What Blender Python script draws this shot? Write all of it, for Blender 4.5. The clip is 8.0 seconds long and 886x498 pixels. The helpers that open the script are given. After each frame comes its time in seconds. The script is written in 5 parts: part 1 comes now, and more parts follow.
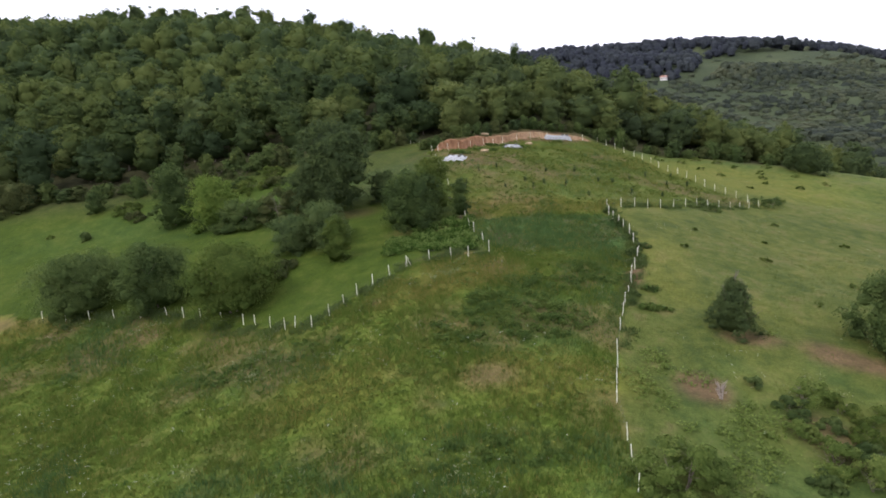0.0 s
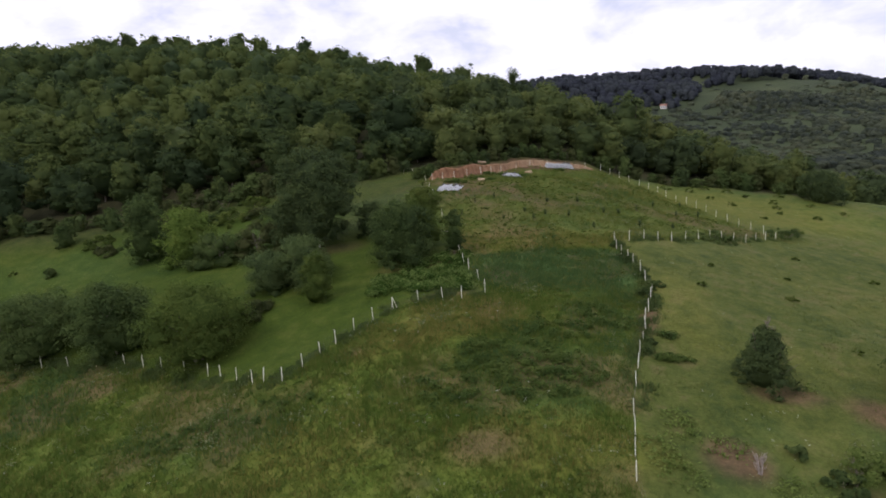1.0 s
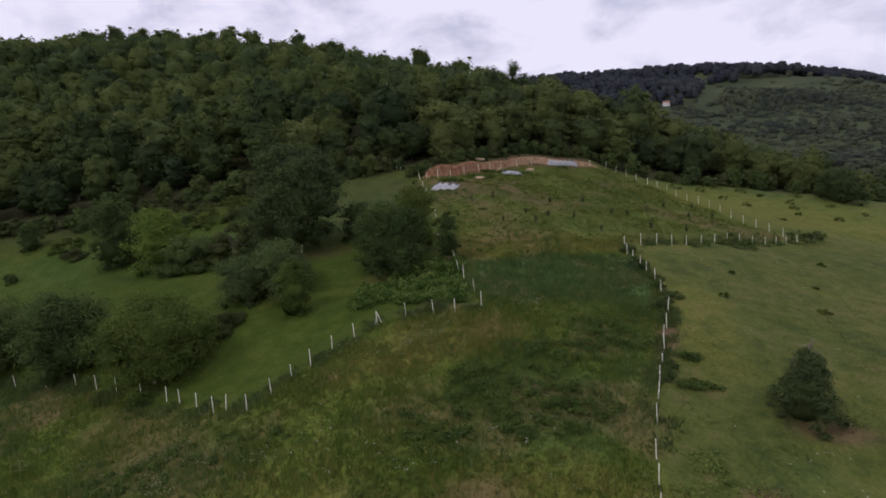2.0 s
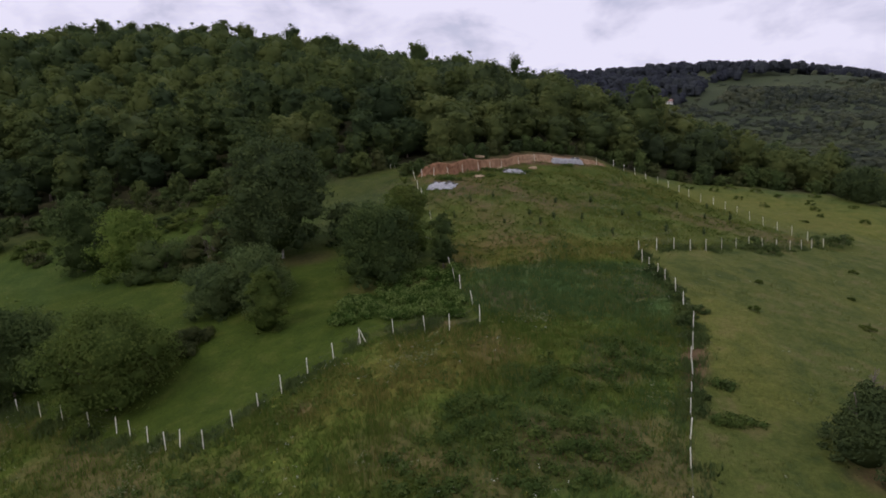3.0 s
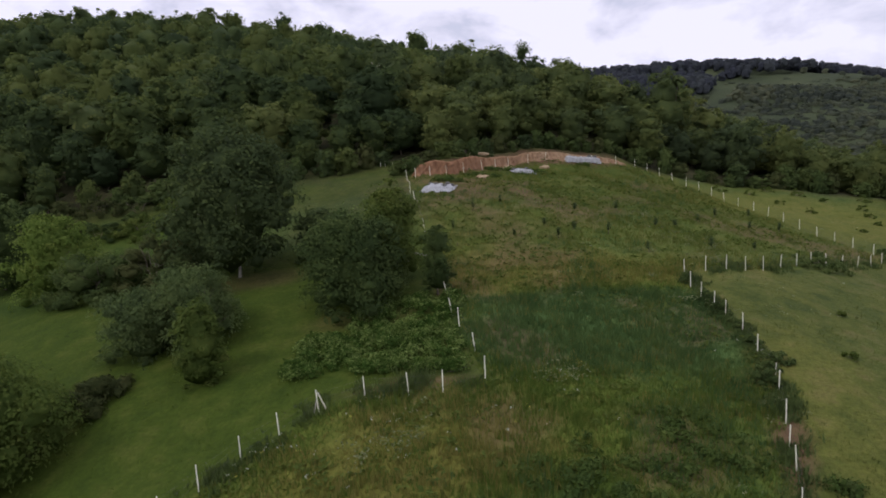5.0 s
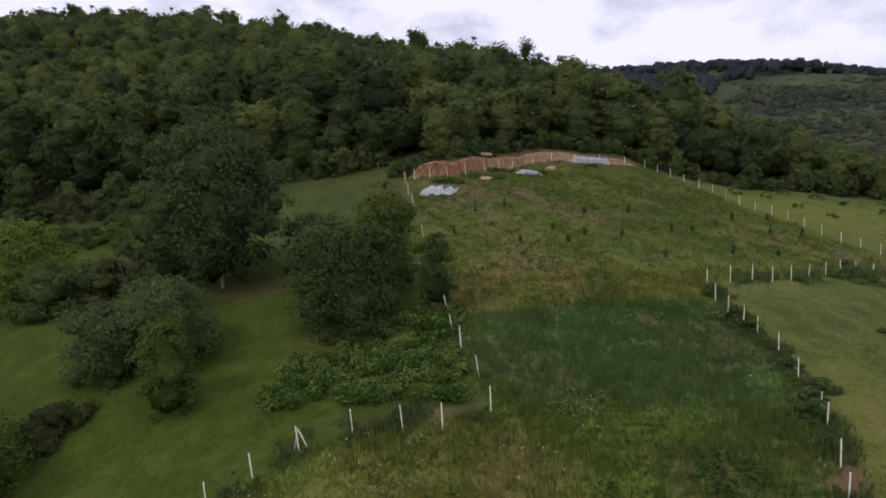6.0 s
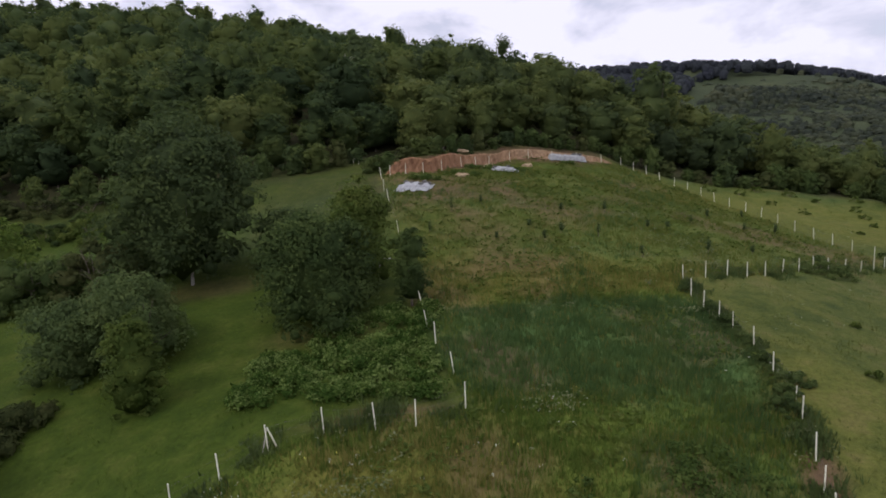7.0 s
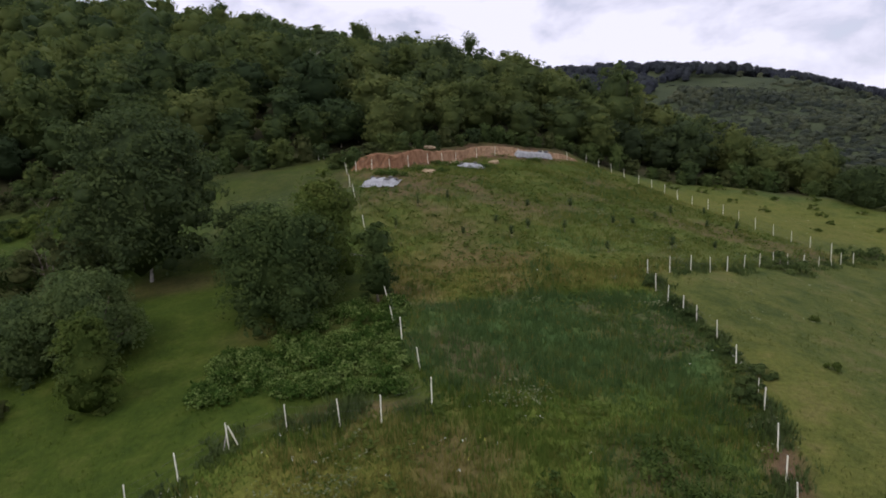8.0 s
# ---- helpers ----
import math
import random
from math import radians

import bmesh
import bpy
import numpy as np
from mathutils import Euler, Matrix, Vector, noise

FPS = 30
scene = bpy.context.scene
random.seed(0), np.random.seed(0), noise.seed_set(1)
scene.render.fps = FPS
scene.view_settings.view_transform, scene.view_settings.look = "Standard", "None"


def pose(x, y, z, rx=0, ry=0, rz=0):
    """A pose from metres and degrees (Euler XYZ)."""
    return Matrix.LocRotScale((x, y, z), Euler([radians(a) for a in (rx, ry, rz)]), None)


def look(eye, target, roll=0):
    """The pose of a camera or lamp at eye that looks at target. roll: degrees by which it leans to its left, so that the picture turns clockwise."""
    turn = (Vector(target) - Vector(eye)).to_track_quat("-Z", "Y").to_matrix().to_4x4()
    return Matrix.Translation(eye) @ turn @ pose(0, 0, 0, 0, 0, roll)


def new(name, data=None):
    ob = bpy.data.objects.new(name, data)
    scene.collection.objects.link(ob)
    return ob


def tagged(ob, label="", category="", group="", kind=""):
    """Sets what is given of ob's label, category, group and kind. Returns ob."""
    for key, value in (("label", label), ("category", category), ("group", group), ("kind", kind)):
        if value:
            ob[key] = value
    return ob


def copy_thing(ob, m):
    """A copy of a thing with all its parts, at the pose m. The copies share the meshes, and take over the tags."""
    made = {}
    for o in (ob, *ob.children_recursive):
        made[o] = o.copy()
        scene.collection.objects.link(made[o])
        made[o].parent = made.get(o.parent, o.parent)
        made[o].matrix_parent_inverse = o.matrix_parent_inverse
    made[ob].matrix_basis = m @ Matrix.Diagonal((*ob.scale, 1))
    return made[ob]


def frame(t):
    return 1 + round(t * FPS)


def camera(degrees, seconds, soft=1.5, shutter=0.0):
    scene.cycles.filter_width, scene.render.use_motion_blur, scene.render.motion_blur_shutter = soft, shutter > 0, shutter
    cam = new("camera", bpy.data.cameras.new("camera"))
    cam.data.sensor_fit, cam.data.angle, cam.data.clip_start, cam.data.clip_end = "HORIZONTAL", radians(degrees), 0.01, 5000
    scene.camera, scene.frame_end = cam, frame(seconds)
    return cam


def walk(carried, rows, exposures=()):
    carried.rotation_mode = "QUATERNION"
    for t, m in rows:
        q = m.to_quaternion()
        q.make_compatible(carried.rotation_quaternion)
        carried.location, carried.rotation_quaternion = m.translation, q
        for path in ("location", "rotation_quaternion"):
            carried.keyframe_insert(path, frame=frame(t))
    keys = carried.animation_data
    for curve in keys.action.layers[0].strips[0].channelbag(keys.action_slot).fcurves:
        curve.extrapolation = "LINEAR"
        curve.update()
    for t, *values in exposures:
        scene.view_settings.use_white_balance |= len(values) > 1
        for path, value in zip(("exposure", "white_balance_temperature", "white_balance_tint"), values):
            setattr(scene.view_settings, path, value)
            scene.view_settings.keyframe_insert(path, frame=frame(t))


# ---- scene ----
cam = camera(66.5, 8.0, soft=1.8)
PATH = [
    (0, (0.057, -0.118, -0.357), (0.038, 1.848, -0.728), -3.0),
    (0.2, (0.33, 1.666, -0.425), (0.313, 3.632, -0.792), -3.03),
    (0.3, (0.46, 2.558, -0.462), (0.444, 4.528, -0.805), -3.05),
    (0.4, (0.59, 3.45, -0.498), (0.574, 5.425, -0.810), -3.08),
    (0.5, (0.715, 4.343, -0.532), (0.699, 6.322, -0.818), -3.1),
    (1, (1.167, 8.75, -0.739), (1.151, 10.729, -1.027), -3.1),
    (1.5, (1.673, 13.141, -0.88), (1.656, 15.12, -1.172), -3.1),
    (3, (2.688, 25.999, -1.6), (2.669, 27.977, -1.896), -3.0),
    (3.5, (2.924, 30.246, -1.732), (2.904, 32.224, -2.03), -3.0),
    (4, (3.059, 34.394, -1.93), (3.038, 36.371, -2.227), -2.9),
    (4.5, (3.174, 38.415, -2.05), (3.152, 40.392, -2.35), -2.8),
    (5.2, (3.26, 44.0, -2.18), (3.236, 45.978, -2.478), -2.75),
    (5.8, (3.29, 47.5, -2.26), (3.264, 49.478, -2.556), -2.72),
    (6, (3.3, 48.0, -2.282), (3.273, 49.978, -2.578), -2.7),
    (6.5, (3.428, 48.596, -2.423), (3.417, 50.574, -2.721), -2.6),
    (7, (3.517, 48.717, -2.704), (3.555, 50.693, -3.005), -2.5),
    (7.5, (3.553, 48.869, -2.903), (3.649, 50.843, -3.209), -2.3),
    (8, (3.575, 49.147, -3.047), (3.71, 51.118, -3.356), -2.1),
]
EXPOSURES = [(0.0, 0.79, 6500, 7), (0.5, 0.50, 6500, 9), (1.0, 0.17, 6500, 10), (1.5, -0.13, 6500, 12), (3.0, -0.27, 6500, 15), (3.5, -0.26, 6500, 14), (4.5, -0.12, 6500, 12), (6.5, -0.04, 6550, 10), (8.0, -0.05, 6550, 10)]
walk(cam, [(t, look(eye, target, roll)) for t, eye, target, roll in PATH], EXPOSURES)

# ---------------------------------------------------------------- sky and sun
SUN_HEIGHT, SUN_TURN = 48.0, 232.0
world = bpy.data.worlds.new("overcast_sky")
scene.world = world
world.use_nodes = True
wn, wl = world.node_tree.nodes, world.node_tree.links
wn.clear()
sky = wn.new("ShaderNodeTexSky")
sky.sky_type, sky.sun_disc = "NISHITA", False
sky.sun_elevation, sky.sun_rotation = radians(SUN_HEIGHT), radians(SUN_TURN)
sky_light = wn.new("ShaderNodeBackground")
sky_light.inputs["Strength"].default_value = 0.13
cloud_noise = wn.new("ShaderNodeTexNoise")
cloud_noise.inputs["Scale"].default_value = 6.5
cloud_noise.inputs["Detail"].default_value = 5.0
cloud_noise.inputs["Roughness"].default_value = 0.55
cloud_noise.inputs["Distortion"].default_value = 0.2
cloud_tone = wn.new("ShaderNodeValToRGB")
cloud_tone.color_ramp.elements[0].position, cloud_tone.color_ramp.elements[0].color = 0.36, (0.62, 0.62, 0.79, 1)
cloud_tone.color_ramp.elements[1].position, cloud_tone.color_ramp.elements[1].color = 0.52, (0.86, 0.85, 1.02, 1)
cloud_light = wn.new("ShaderNodeBackground")
cloud_light.inputs["Strength"].default_value = 1.12
cover = wn.new("ShaderNodeMapRange")
for key, value in (("From Min", 0.28), ("From Max", 0.42), ("To Min", 0.72), ("To Max", 0.97)):
    cover.inputs[key].default_value = value
sky_mix, sky_out = wn.new("ShaderNodeMixShader"), wn.new("ShaderNodeOutputWorld")
wl.new(sky.outputs[0], sky_light.inputs["Color"])
sky_place, sky_flat = wn.new("ShaderNodeTexCoord"), wn.new("ShaderNodeMapping")
sky_flat.inputs["Scale"].default_value = (1.0, 1.0, 2.0)
wl.new(sky_place.outputs["Generated"], sky_flat.inputs["Vector"])
wl.new(sky_flat.outputs[0], cloud_noise.inputs["Vector"])
wl.new(cloud_noise.outputs[0], cloud_tone.inputs[0])
wl.new(cloud_tone.outputs[0], cloud_light.inputs["Color"])
wl.new(cloud_noise.outputs[0], cover.inputs[0])
wl.new(cover.outputs[0], sky_mix.inputs[0])
wl.new(sky_light.outputs[0], sky_mix.inputs[1])
wl.new(cloud_light.outputs[0], sky_mix.inputs[2])
wl.new(sky_mix.outputs[0], sky_out.inputs["Surface"])

sun = new("sun", bpy.data.lights.new("sun", "SUN"))
sun.data.energy, sun.data.angle, sun.data.color = 0.85, radians(14), (1.0, 0.95, 0.88)
sun.rotation_euler = (radians(90 - SUN_HEIGHT), 0, radians(180 - SUN_TURN))


# ---------------------------------------------------------------- materials
def node_material(name):
    m = bpy.data.materials.new(name)
    m.use_nodes = True
    return m, m.node_tree.nodes, m.node_tree.links, m.node_tree.nodes["Principled BSDF"]


def noise_node(nodes, links, scale, detail=4.0, rough=0.6, vector=None):
    n = nodes.new("ShaderNodeTexNoise")
    n.inputs["Scale"].default_value, n.inputs["Detail"].default_value, n.inputs["Roughness"].default_value = scale, detail, rough
    if vector is not None:
        links.new(vector, n.inputs["Vector"])
    return n.outputs[0]


def ramp_node(nodes, links, fac, stops):
    r = nodes.new("ShaderNodeValToRGB")
    while len(r.color_ramp.elements) < len(stops):
        r.color_ramp.elements.new(0.5)
    for e, (p, c) in zip(r.color_ramp.elements, stops):
        e.position, e.color = p, (*c, 1)
    links.new(fac, r.inputs[0])
    return r.outputs[0]


def mix_node(nodes, links, fac, a, b, blend="MIX"):
    m = nodes.new("ShaderNodeMix")
    m.data_type, m.blend_type = "RGBA", blend
    for index, value in ((0, fac), (6, a), (7, b)):
        if isinstance(value, (int, float)):
            m.inputs[index].default_value = value
        elif isinstance(value, tuple):
            m.inputs[index].default_value = (*value, 1)
        else:
            links.new(value, m.inputs[index])
    return m.outputs[2]


def bump_node(nodes, links, height, strength, distance, shader):
    b = nodes.new("ShaderNodeBump")
    b.inputs["Strength"].default_value, b.inputs["Distance"].default_value = strength, distance
    links.new(height, b.inputs["Height"])
    links.new(b.outputs[0], shader.inputs["Normal"])


def leaf_material(name, tones, spread=0.5, per_object=0.6, clump=0.35, fine=2.6, relief=0.10, hue=0.0, fleck_by=0.42):
    """Foliage: three tones mixed by clump, by leaf and by plant; light shines through it."""
    m, n, l, p = node_material(name)
    place = n.new("ShaderNodeNewGeometry")
    info = n.new("ShaderNodeObjectInfo")
    tone = noise_node(n, l, clump, 3.0, 0.55, place.outputs["Position"])
    leaf = n.new("ShaderNodeMath")
    leaf.operation = "MULTIPLY_ADD"
    l.new(place.outputs["Random Per Island"], leaf.inputs[0])
    leaf.inputs[1].default_value, leaf.inputs[2].default_value = spread * 0.35, -spread * 0.175
    plant = n.new("ShaderNodeMath")
    plant.operation = "MULTIPLY_ADD"
    l.new(info.outputs["Random"], plant.inputs[0])
    plant.inputs[1].default_value, plant.inputs[2].default_value = per_object * 0.5, -per_object * 0.25
    s1, s2 = n.new("ShaderNodeMath"), n.new("ShaderNodeMath")
    l.new(tone, s1.inputs[0])
    l.new(leaf.outputs[0], s1.inputs[1])
    l.new(s1.outputs[0], s2.inputs[0])
    l.new(plant.outputs[0], s2.inputs[1])
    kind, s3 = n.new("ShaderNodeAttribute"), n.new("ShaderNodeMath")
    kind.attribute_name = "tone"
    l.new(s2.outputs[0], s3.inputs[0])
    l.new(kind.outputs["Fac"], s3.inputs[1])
    grain = noise_node(n, l, fine, 4.0, 0.7, place.outputs["Position"])
    fleck, s4 = n.new("ShaderNodeMath"), n.new("ShaderNodeMath")
    fleck.operation = "MULTIPLY_ADD"
    l.new(grain, fleck.inputs[0])
    fleck.inputs[1].default_value, fleck.inputs[2].default_value = fleck_by, -fleck_by / 2
    l.new(s3.outputs[0], s4.inputs[0])
    l.new(fleck.outputs[0], s4.inputs[1])
    if relief:
        bump_node(n, l, grain, 0.8, relief, p)
    colour = ramp_node(n, l, s4.outputs[0], [(0.25, tones[0]), (0.5, tones[1]), (0.78, tones[2])])
    if hue:
        kin, warm = n.new("ShaderNodeMath"), n.new("ShaderNodeMath")
        kin.operation, warm.operation = "MULTIPLY_ADD", "MULTIPLY_ADD"
        l.new(kind.outputs["Fac"], kin.inputs[0])
        kin.inputs[1].default_value = 1.7
        l.new(info.outputs["Random"], kin.inputs[2])
        l.new(noise_node(n, l, 0.05, 3.0, 0.6, place.outputs["Position"]), warm.inputs[0])
        warm.inputs[1].default_value = 0.7
        l.new(kin.outputs[0], warm.inputs[2])
        tint = ramp_node(n, l, warm.outputs[0], [(0.25, (1 - hue * 0.5, 1.0 - hue * 0.25, 1 + hue)), (0.75, (1.0, 1.0, 1.0)), (1.2, (1 + hue, 1 + hue * 0.3, 1 - hue))])
        colour = mix_node(n, l, 1.0, colour, tint, "MULTIPLY")
    l.new(colour, p.inputs["Base Color"])
    p.inputs["Roughness"].default_value = 0.8
    p.inputs["Specular IOR Level"].default_value = 0.12
    glow = n.new("ShaderNodeBsdfTranslucent")
    l.new(colour, glow.inputs["Color"])
    both = n.new("ShaderNodeMixShader")
    both.inputs[0].default_value = 0.48
    l.new(p.outputs[0], both.inputs[1])
    l.new(glow.outputs[0], both.inputs[2])
    l.new(both.outputs[0], n["Material Output"].inputs["Surface"])
    return m


def plain_material(name, a, b, scale, rough=0.8, bump=0.3, distance=0.02, metallic=0.0):
    m, n, l, p = node_material(name)
    place = n.new("ShaderNodeNewGeometry").outputs["Position"]
    big = noise_node(n, l, scale, 5.0, 0.6, place)
    fine = noise_node(n, l, scale * 9, 3.0, 0.6, place)
    both = n.new("ShaderNodeMath")
    both.operation = "MULTIPLY_ADD"
    l.new(fine, both.inputs[0])
    both.inputs[1].default_value = 0.4
    l.new(big, both.inputs[2])
    l.new(ramp_node(n, l, both.outputs[0], [(0.45, a), (0.9, b)]), p.inputs["Base Color"])
    p.inputs["Roughness"].default_value, p.inputs["Metallic"].default_value = rough, metallic
    p.inputs["Specular IOR Level"].default_value = 0.3
    bump_node(n, l, both.outputs[0], bump, distance, p)
    return m


def ground_material():
    """Turf whose mix of plants follows the two cover attributes of the ground mesh."""
    m, n, l, p = node_material("turf")
    place = n.new("ShaderNodeNewGeometry").outputs["Position"]
    wide = noise_node(n, l, 0.11, 5.0, 0.62, place)
    mid = noise_node(n, l, 0.55, 5.0, 0.65, place)
    fine = noise_node(n, l, 3.2, 6.0, 0.7, place)
    one, two, three = [n.new("ShaderNodeAttribute") for _ in range(3)]
    one.attribute_name, two.attribute_name, three.attribute_name = "cover_one", "cover_two", "cover_three"
    split1, split2 = n.new("ShaderNodeSeparateColor"), n.new("ShaderNodeSeparateColor")
    l.new(one.outputs["Color"], split1.inputs[0])
    l.new(two.outputs["Color"], split2.inputs[0])
    lush, dry, bare = split1.outputs
    pasture, litter, distant = split2.outputs
    weeds = ramp_node(n, l, mid, [(0.30, (0.053, 0.091, 0.015)), (0.46, (0.083, 0.120, 0.018)), (0.58, (0.105, 0.137, 0.024)), (0.70, (0.123, 0.135, 0.031))])
    patch = n.new("ShaderNodeMath")
    patch.operation = "MULTIPLY_ADD"
    l.new(mid, patch.inputs[0])
    patch.inputs[1].default_value = 0.55
    half = n.new("ShaderNodeMath")
    half.operation = "MULTIPLY"
    half.inputs[1].default_value = 0.45
    l.new(wide, half.inputs[0])
    l.new(half.outputs[0], patch.inputs[2])
    short = ramp_node(n, l, patch.outputs[0], [(0.39, (0.045, 0.065, 0.016)), (0.46, (0.066, 0.085, 0.019)), (0.53, (0.082, 0.099, 0.023)), (0.60, (0.111, 0.108, 0.037))])
    thick = ramp_node(n, l, mid, [(0.35, (0.042, 0.084, 0.023)), (0.6, (0.062, 0.110, 0.030)), (0.8, (0.086, 0.126, 0.031))])
    rough = ramp_node(n, l, patch.outputs[0], [(0.36, (0.050, 0.079, 0.015)), (0.46, (0.083, 0.113, 0.022)), (0.54, (0.106, 0.128, 0.028)), (0.64, (0.135, 0.130, 0.046))])
    straw = ramp_node(n, l, mid, [(0.3, (0.105, 0.120, 0.022)), (0.6, (0.150, 0.148, 0.031)), (0.8, (0.158, 0.142, 0.041))])
    earth = ramp_node(n, l, mid, [(0.3, (0.105, 0.064, 0.040)), (0.7, (0.180, 0.104, 0.066))])
    leafy = ramp_node(n, l, mid, [(0.3, (0.035, 0.04, 0.018)), (0.7, (0.07, 0.065, 0.03))])
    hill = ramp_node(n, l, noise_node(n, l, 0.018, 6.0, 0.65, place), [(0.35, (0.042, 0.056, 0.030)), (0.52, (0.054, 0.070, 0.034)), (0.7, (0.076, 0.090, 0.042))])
    colour = mix_node(n, l, pasture, weeds, short)
    meadow = ramp_node(n, l, patch.outputs[0], [(0.36, (0.032, 0.057, 0.007)), (0.5, (0.047, 0.075, 0.009)), (0.62, (0.068, 0.092, 0.014))])
    split3 = n.new("ShaderNodeSeparateColor")
    l.new(three.outputs["Color"], split3.inputs[0])
    colour = mix_node(n, l, split3.outputs[0], colour, meadow)
    colour = mix_node(n, l, split3.outputs[1], colour, rough)
    colour = mix_node(n, l, lush, colour, thick)
    colour = mix_node(n, l, dry, colour, straw)
    colour = mix_node(n, l, bare, colour, earth)
    colour = mix_node(n, l, litter, colour, leafy)
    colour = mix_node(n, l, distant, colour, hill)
    grain = ramp_node(n, l, fine, [(0.3, (0.72, 0.72, 0.72)), (0.7, (1.24, 1.22, 1.20))])
    colour = mix_node(n, l, 1.0, colour, grain, "MULTIPLY")
    l.new(colour, p.inputs["Base Color"])
    p.inputs["Roughness"].default_value = 0.95
    p.inputs["Specular IOR Level"].default_value = 0.1
    bump_node(n, l, fine, 0.5, 0.14, p)
    return m


def clay_material():
    """Cut clay: orange at one end and tan at the other, with run-off streaks down the face."""
    m, n, l, p = node_material("orange_clay")
    place = n.new("ShaderNodeNewGeometry").outputs["Position"]
    split = n.new("ShaderNodeSeparateXYZ")
    l.new(place, split.inputs[0])
    squeeze = n.new("ShaderNodeMapping")
    squeeze.inputs["Scale"].default_value = (1.0, 1.0, 0.12)
    l.new(place, squeeze.inputs["Vector"])
    streak = noise_node(n, l, 1.6, 5.0, 0.65, squeeze.outputs[0])
    lump = noise_node(n, l, 2.4, 4.0, 0.6, place)
    along = n.new("ShaderNodeMapRange")
    along.inputs["From Min"].default_value, along.inputs["From Max"].default_value = 6.0, 20.0
    l.new(split.outputs[0], along.inputs[0])
    rust = ramp_node(n, l, streak, [(0.35, (0.17, 0.085, 0.045)), (0.55, (0.28, 0.150, 0.080)), (0.72, (0.36, 0.215, 0.125))])
    tan = ramp_node(n, l, streak, [(0.35, (0.21, 0.125, 0.070)), (0.55, (0.33, 0.220, 0.130)), (0.72, (0.42, 0.310, 0.200))])
    colour = mix_node(n, l, along.outputs[0], rust, tan)
    l.new(colour, p.inputs["Base Color"])
    p.inputs["Roughness"].default_value = 0.95
    p.inputs["Specular IOR Level"].default_value = 0.15
    bump_node(n, l, lump, 0.5, 0.08, p)
    return m


TURF = ground_material()
FOREST_LEAF = leaf_material("woodland_leaves", [(0.050, 0.078, 0.030), (0.078, 0.114, 0.037), (0.122, 0.158, 0.048)], 0.25, 0.8, 0.10, 1.2, 0.2, 0.07)
# woodland leaves lightened: a pale veil of light is put into the colour
VEILED_LEAF = leaf_material("veil_lightened_leaves", [(0.068, 0.096, 0.040), (0.104, 0.142, 0.049), (0.158, 0.192, 0.064)], 0.25, 0.8, 0.10, 1.2, 0.2, 0.07)
# air haze over the far slope is mixed into these muted tones
HAZED_FAR_LEAF = leaf_material("distant_leaves_with_haze", [(0.058, 0.072, 0.056), (0.092, 0.110, 0.068), (0.134, 0.146, 0.082)], 0.2, 0.0, 0.014, 0.5, 0.8)
# bluish distance haze is put into the hilltop leaf colour
HAZED_CAP_LEAF = leaf_material("hilltop_leaves_with_haze", [(0.054, 0.061, 0.078), (0.065, 0.074, 0.085), (0.079, 0.091, 0.092)], 0.2, 0.0, 0.03, 0.4, 1.5)
DARK_LEAF = leaf_material("dark_tree_leaves", [(0.052, 0.077, 0.031), (0.073, 0.106, 0.039), (0.107, 0.143, 0.048)], 0.35, 0.3, 0.3)
GREY_LEAF = leaf_material("willow_leaves", [(0.066, 0.100, 0.038), (0.100, 0.145, 0.050), (0.150, 0.198, 0.066)], 0.4, 0.3, 0.4)
LIME_LEAF = leaf_material("yellow_green_leaves", [(0.110, 0.173, 0.034), (0.168, 0.238, 0.047), (0.238, 0.296, 0.069)], 0.4, 0.3, 0.4)
SHRUB_LEAF = leaf_material("shrub_leaves", [(0.058, 0.092, 0.029), (0.090, 0.131, 0.039), (0.135, 0.179, 0.055)], 0.45, 0.5, 0.4)
BROWN_LEAF = leaf_material("rusty_shrub_leaves", [(0.052, 0.070, 0.024), (0.084, 0.104, 0.034), (0.125, 0.135, 0.048)], 0.7, 0.3, 0.5)
WEED_LEAF = leaf_material("coarse_weed_leaves", [(0.078, 0.118, 0.025), (0.112, 0.155, 0.033), (0.162, 0.196, 0.046)], 0.8, 0.5, 0.6)
LUSH_WEED = leaf_material("tall_weed_leaves", [(0.068, 0.114, 0.028), (0.096, 0.148, 0.035), (0.138, 0.184, 0.044)], 0.5, 0.0, 0.5)
BUSH_LEAF = leaf_material("light_bush_leaves", [(0.101, 0.149, 0.034), (0.149, 0.202, 0.048), (0.209, 0.258, 0.069)], 0.6, 0.4, 0.5)
BRAMBLE_LEAF = leaf_material("bramble_leaves", [(0.050, 0.103, 0.017), (0.103, 0.167, 0.032), (0.234, 0.314, 0.093)], 1.5, 0.2, 0.5)
GRASS_BLADE = leaf_material("grass_blades", [(0.066, 0.114, 0.018), (0.094, 0.141, 0.023), (0.127, 0.160, 0.031)], 0.8, 0.0, 0.45, 3.0, 0.0)
PASTURE_BLADE = leaf_material("pasture_blades", [(0.061, 0.089, 0.017), (0.093, 0.120, 0.025), (0.137, 0.142, 0.041)], 0.8, 0.0, 0.45, 3.0, 0.0)
MEADOW_BLADE = leaf_material("meadow_blades", [(0.048, 0.086, 0.012), (0.072, 0.112, 0.015), (0.105, 0.132, 0.024)], 0.8, 0.0, 0.45, 3.0, 0.0)
ROUGH_BLADE = leaf_material("rough_grass_blades", [(0.069, 0.109, 0.019), (0.106, 0.141, 0.025), (0.150, 0.165, 0.041)], 0.9, 0.0, 0.5, 3.0, 0.0)
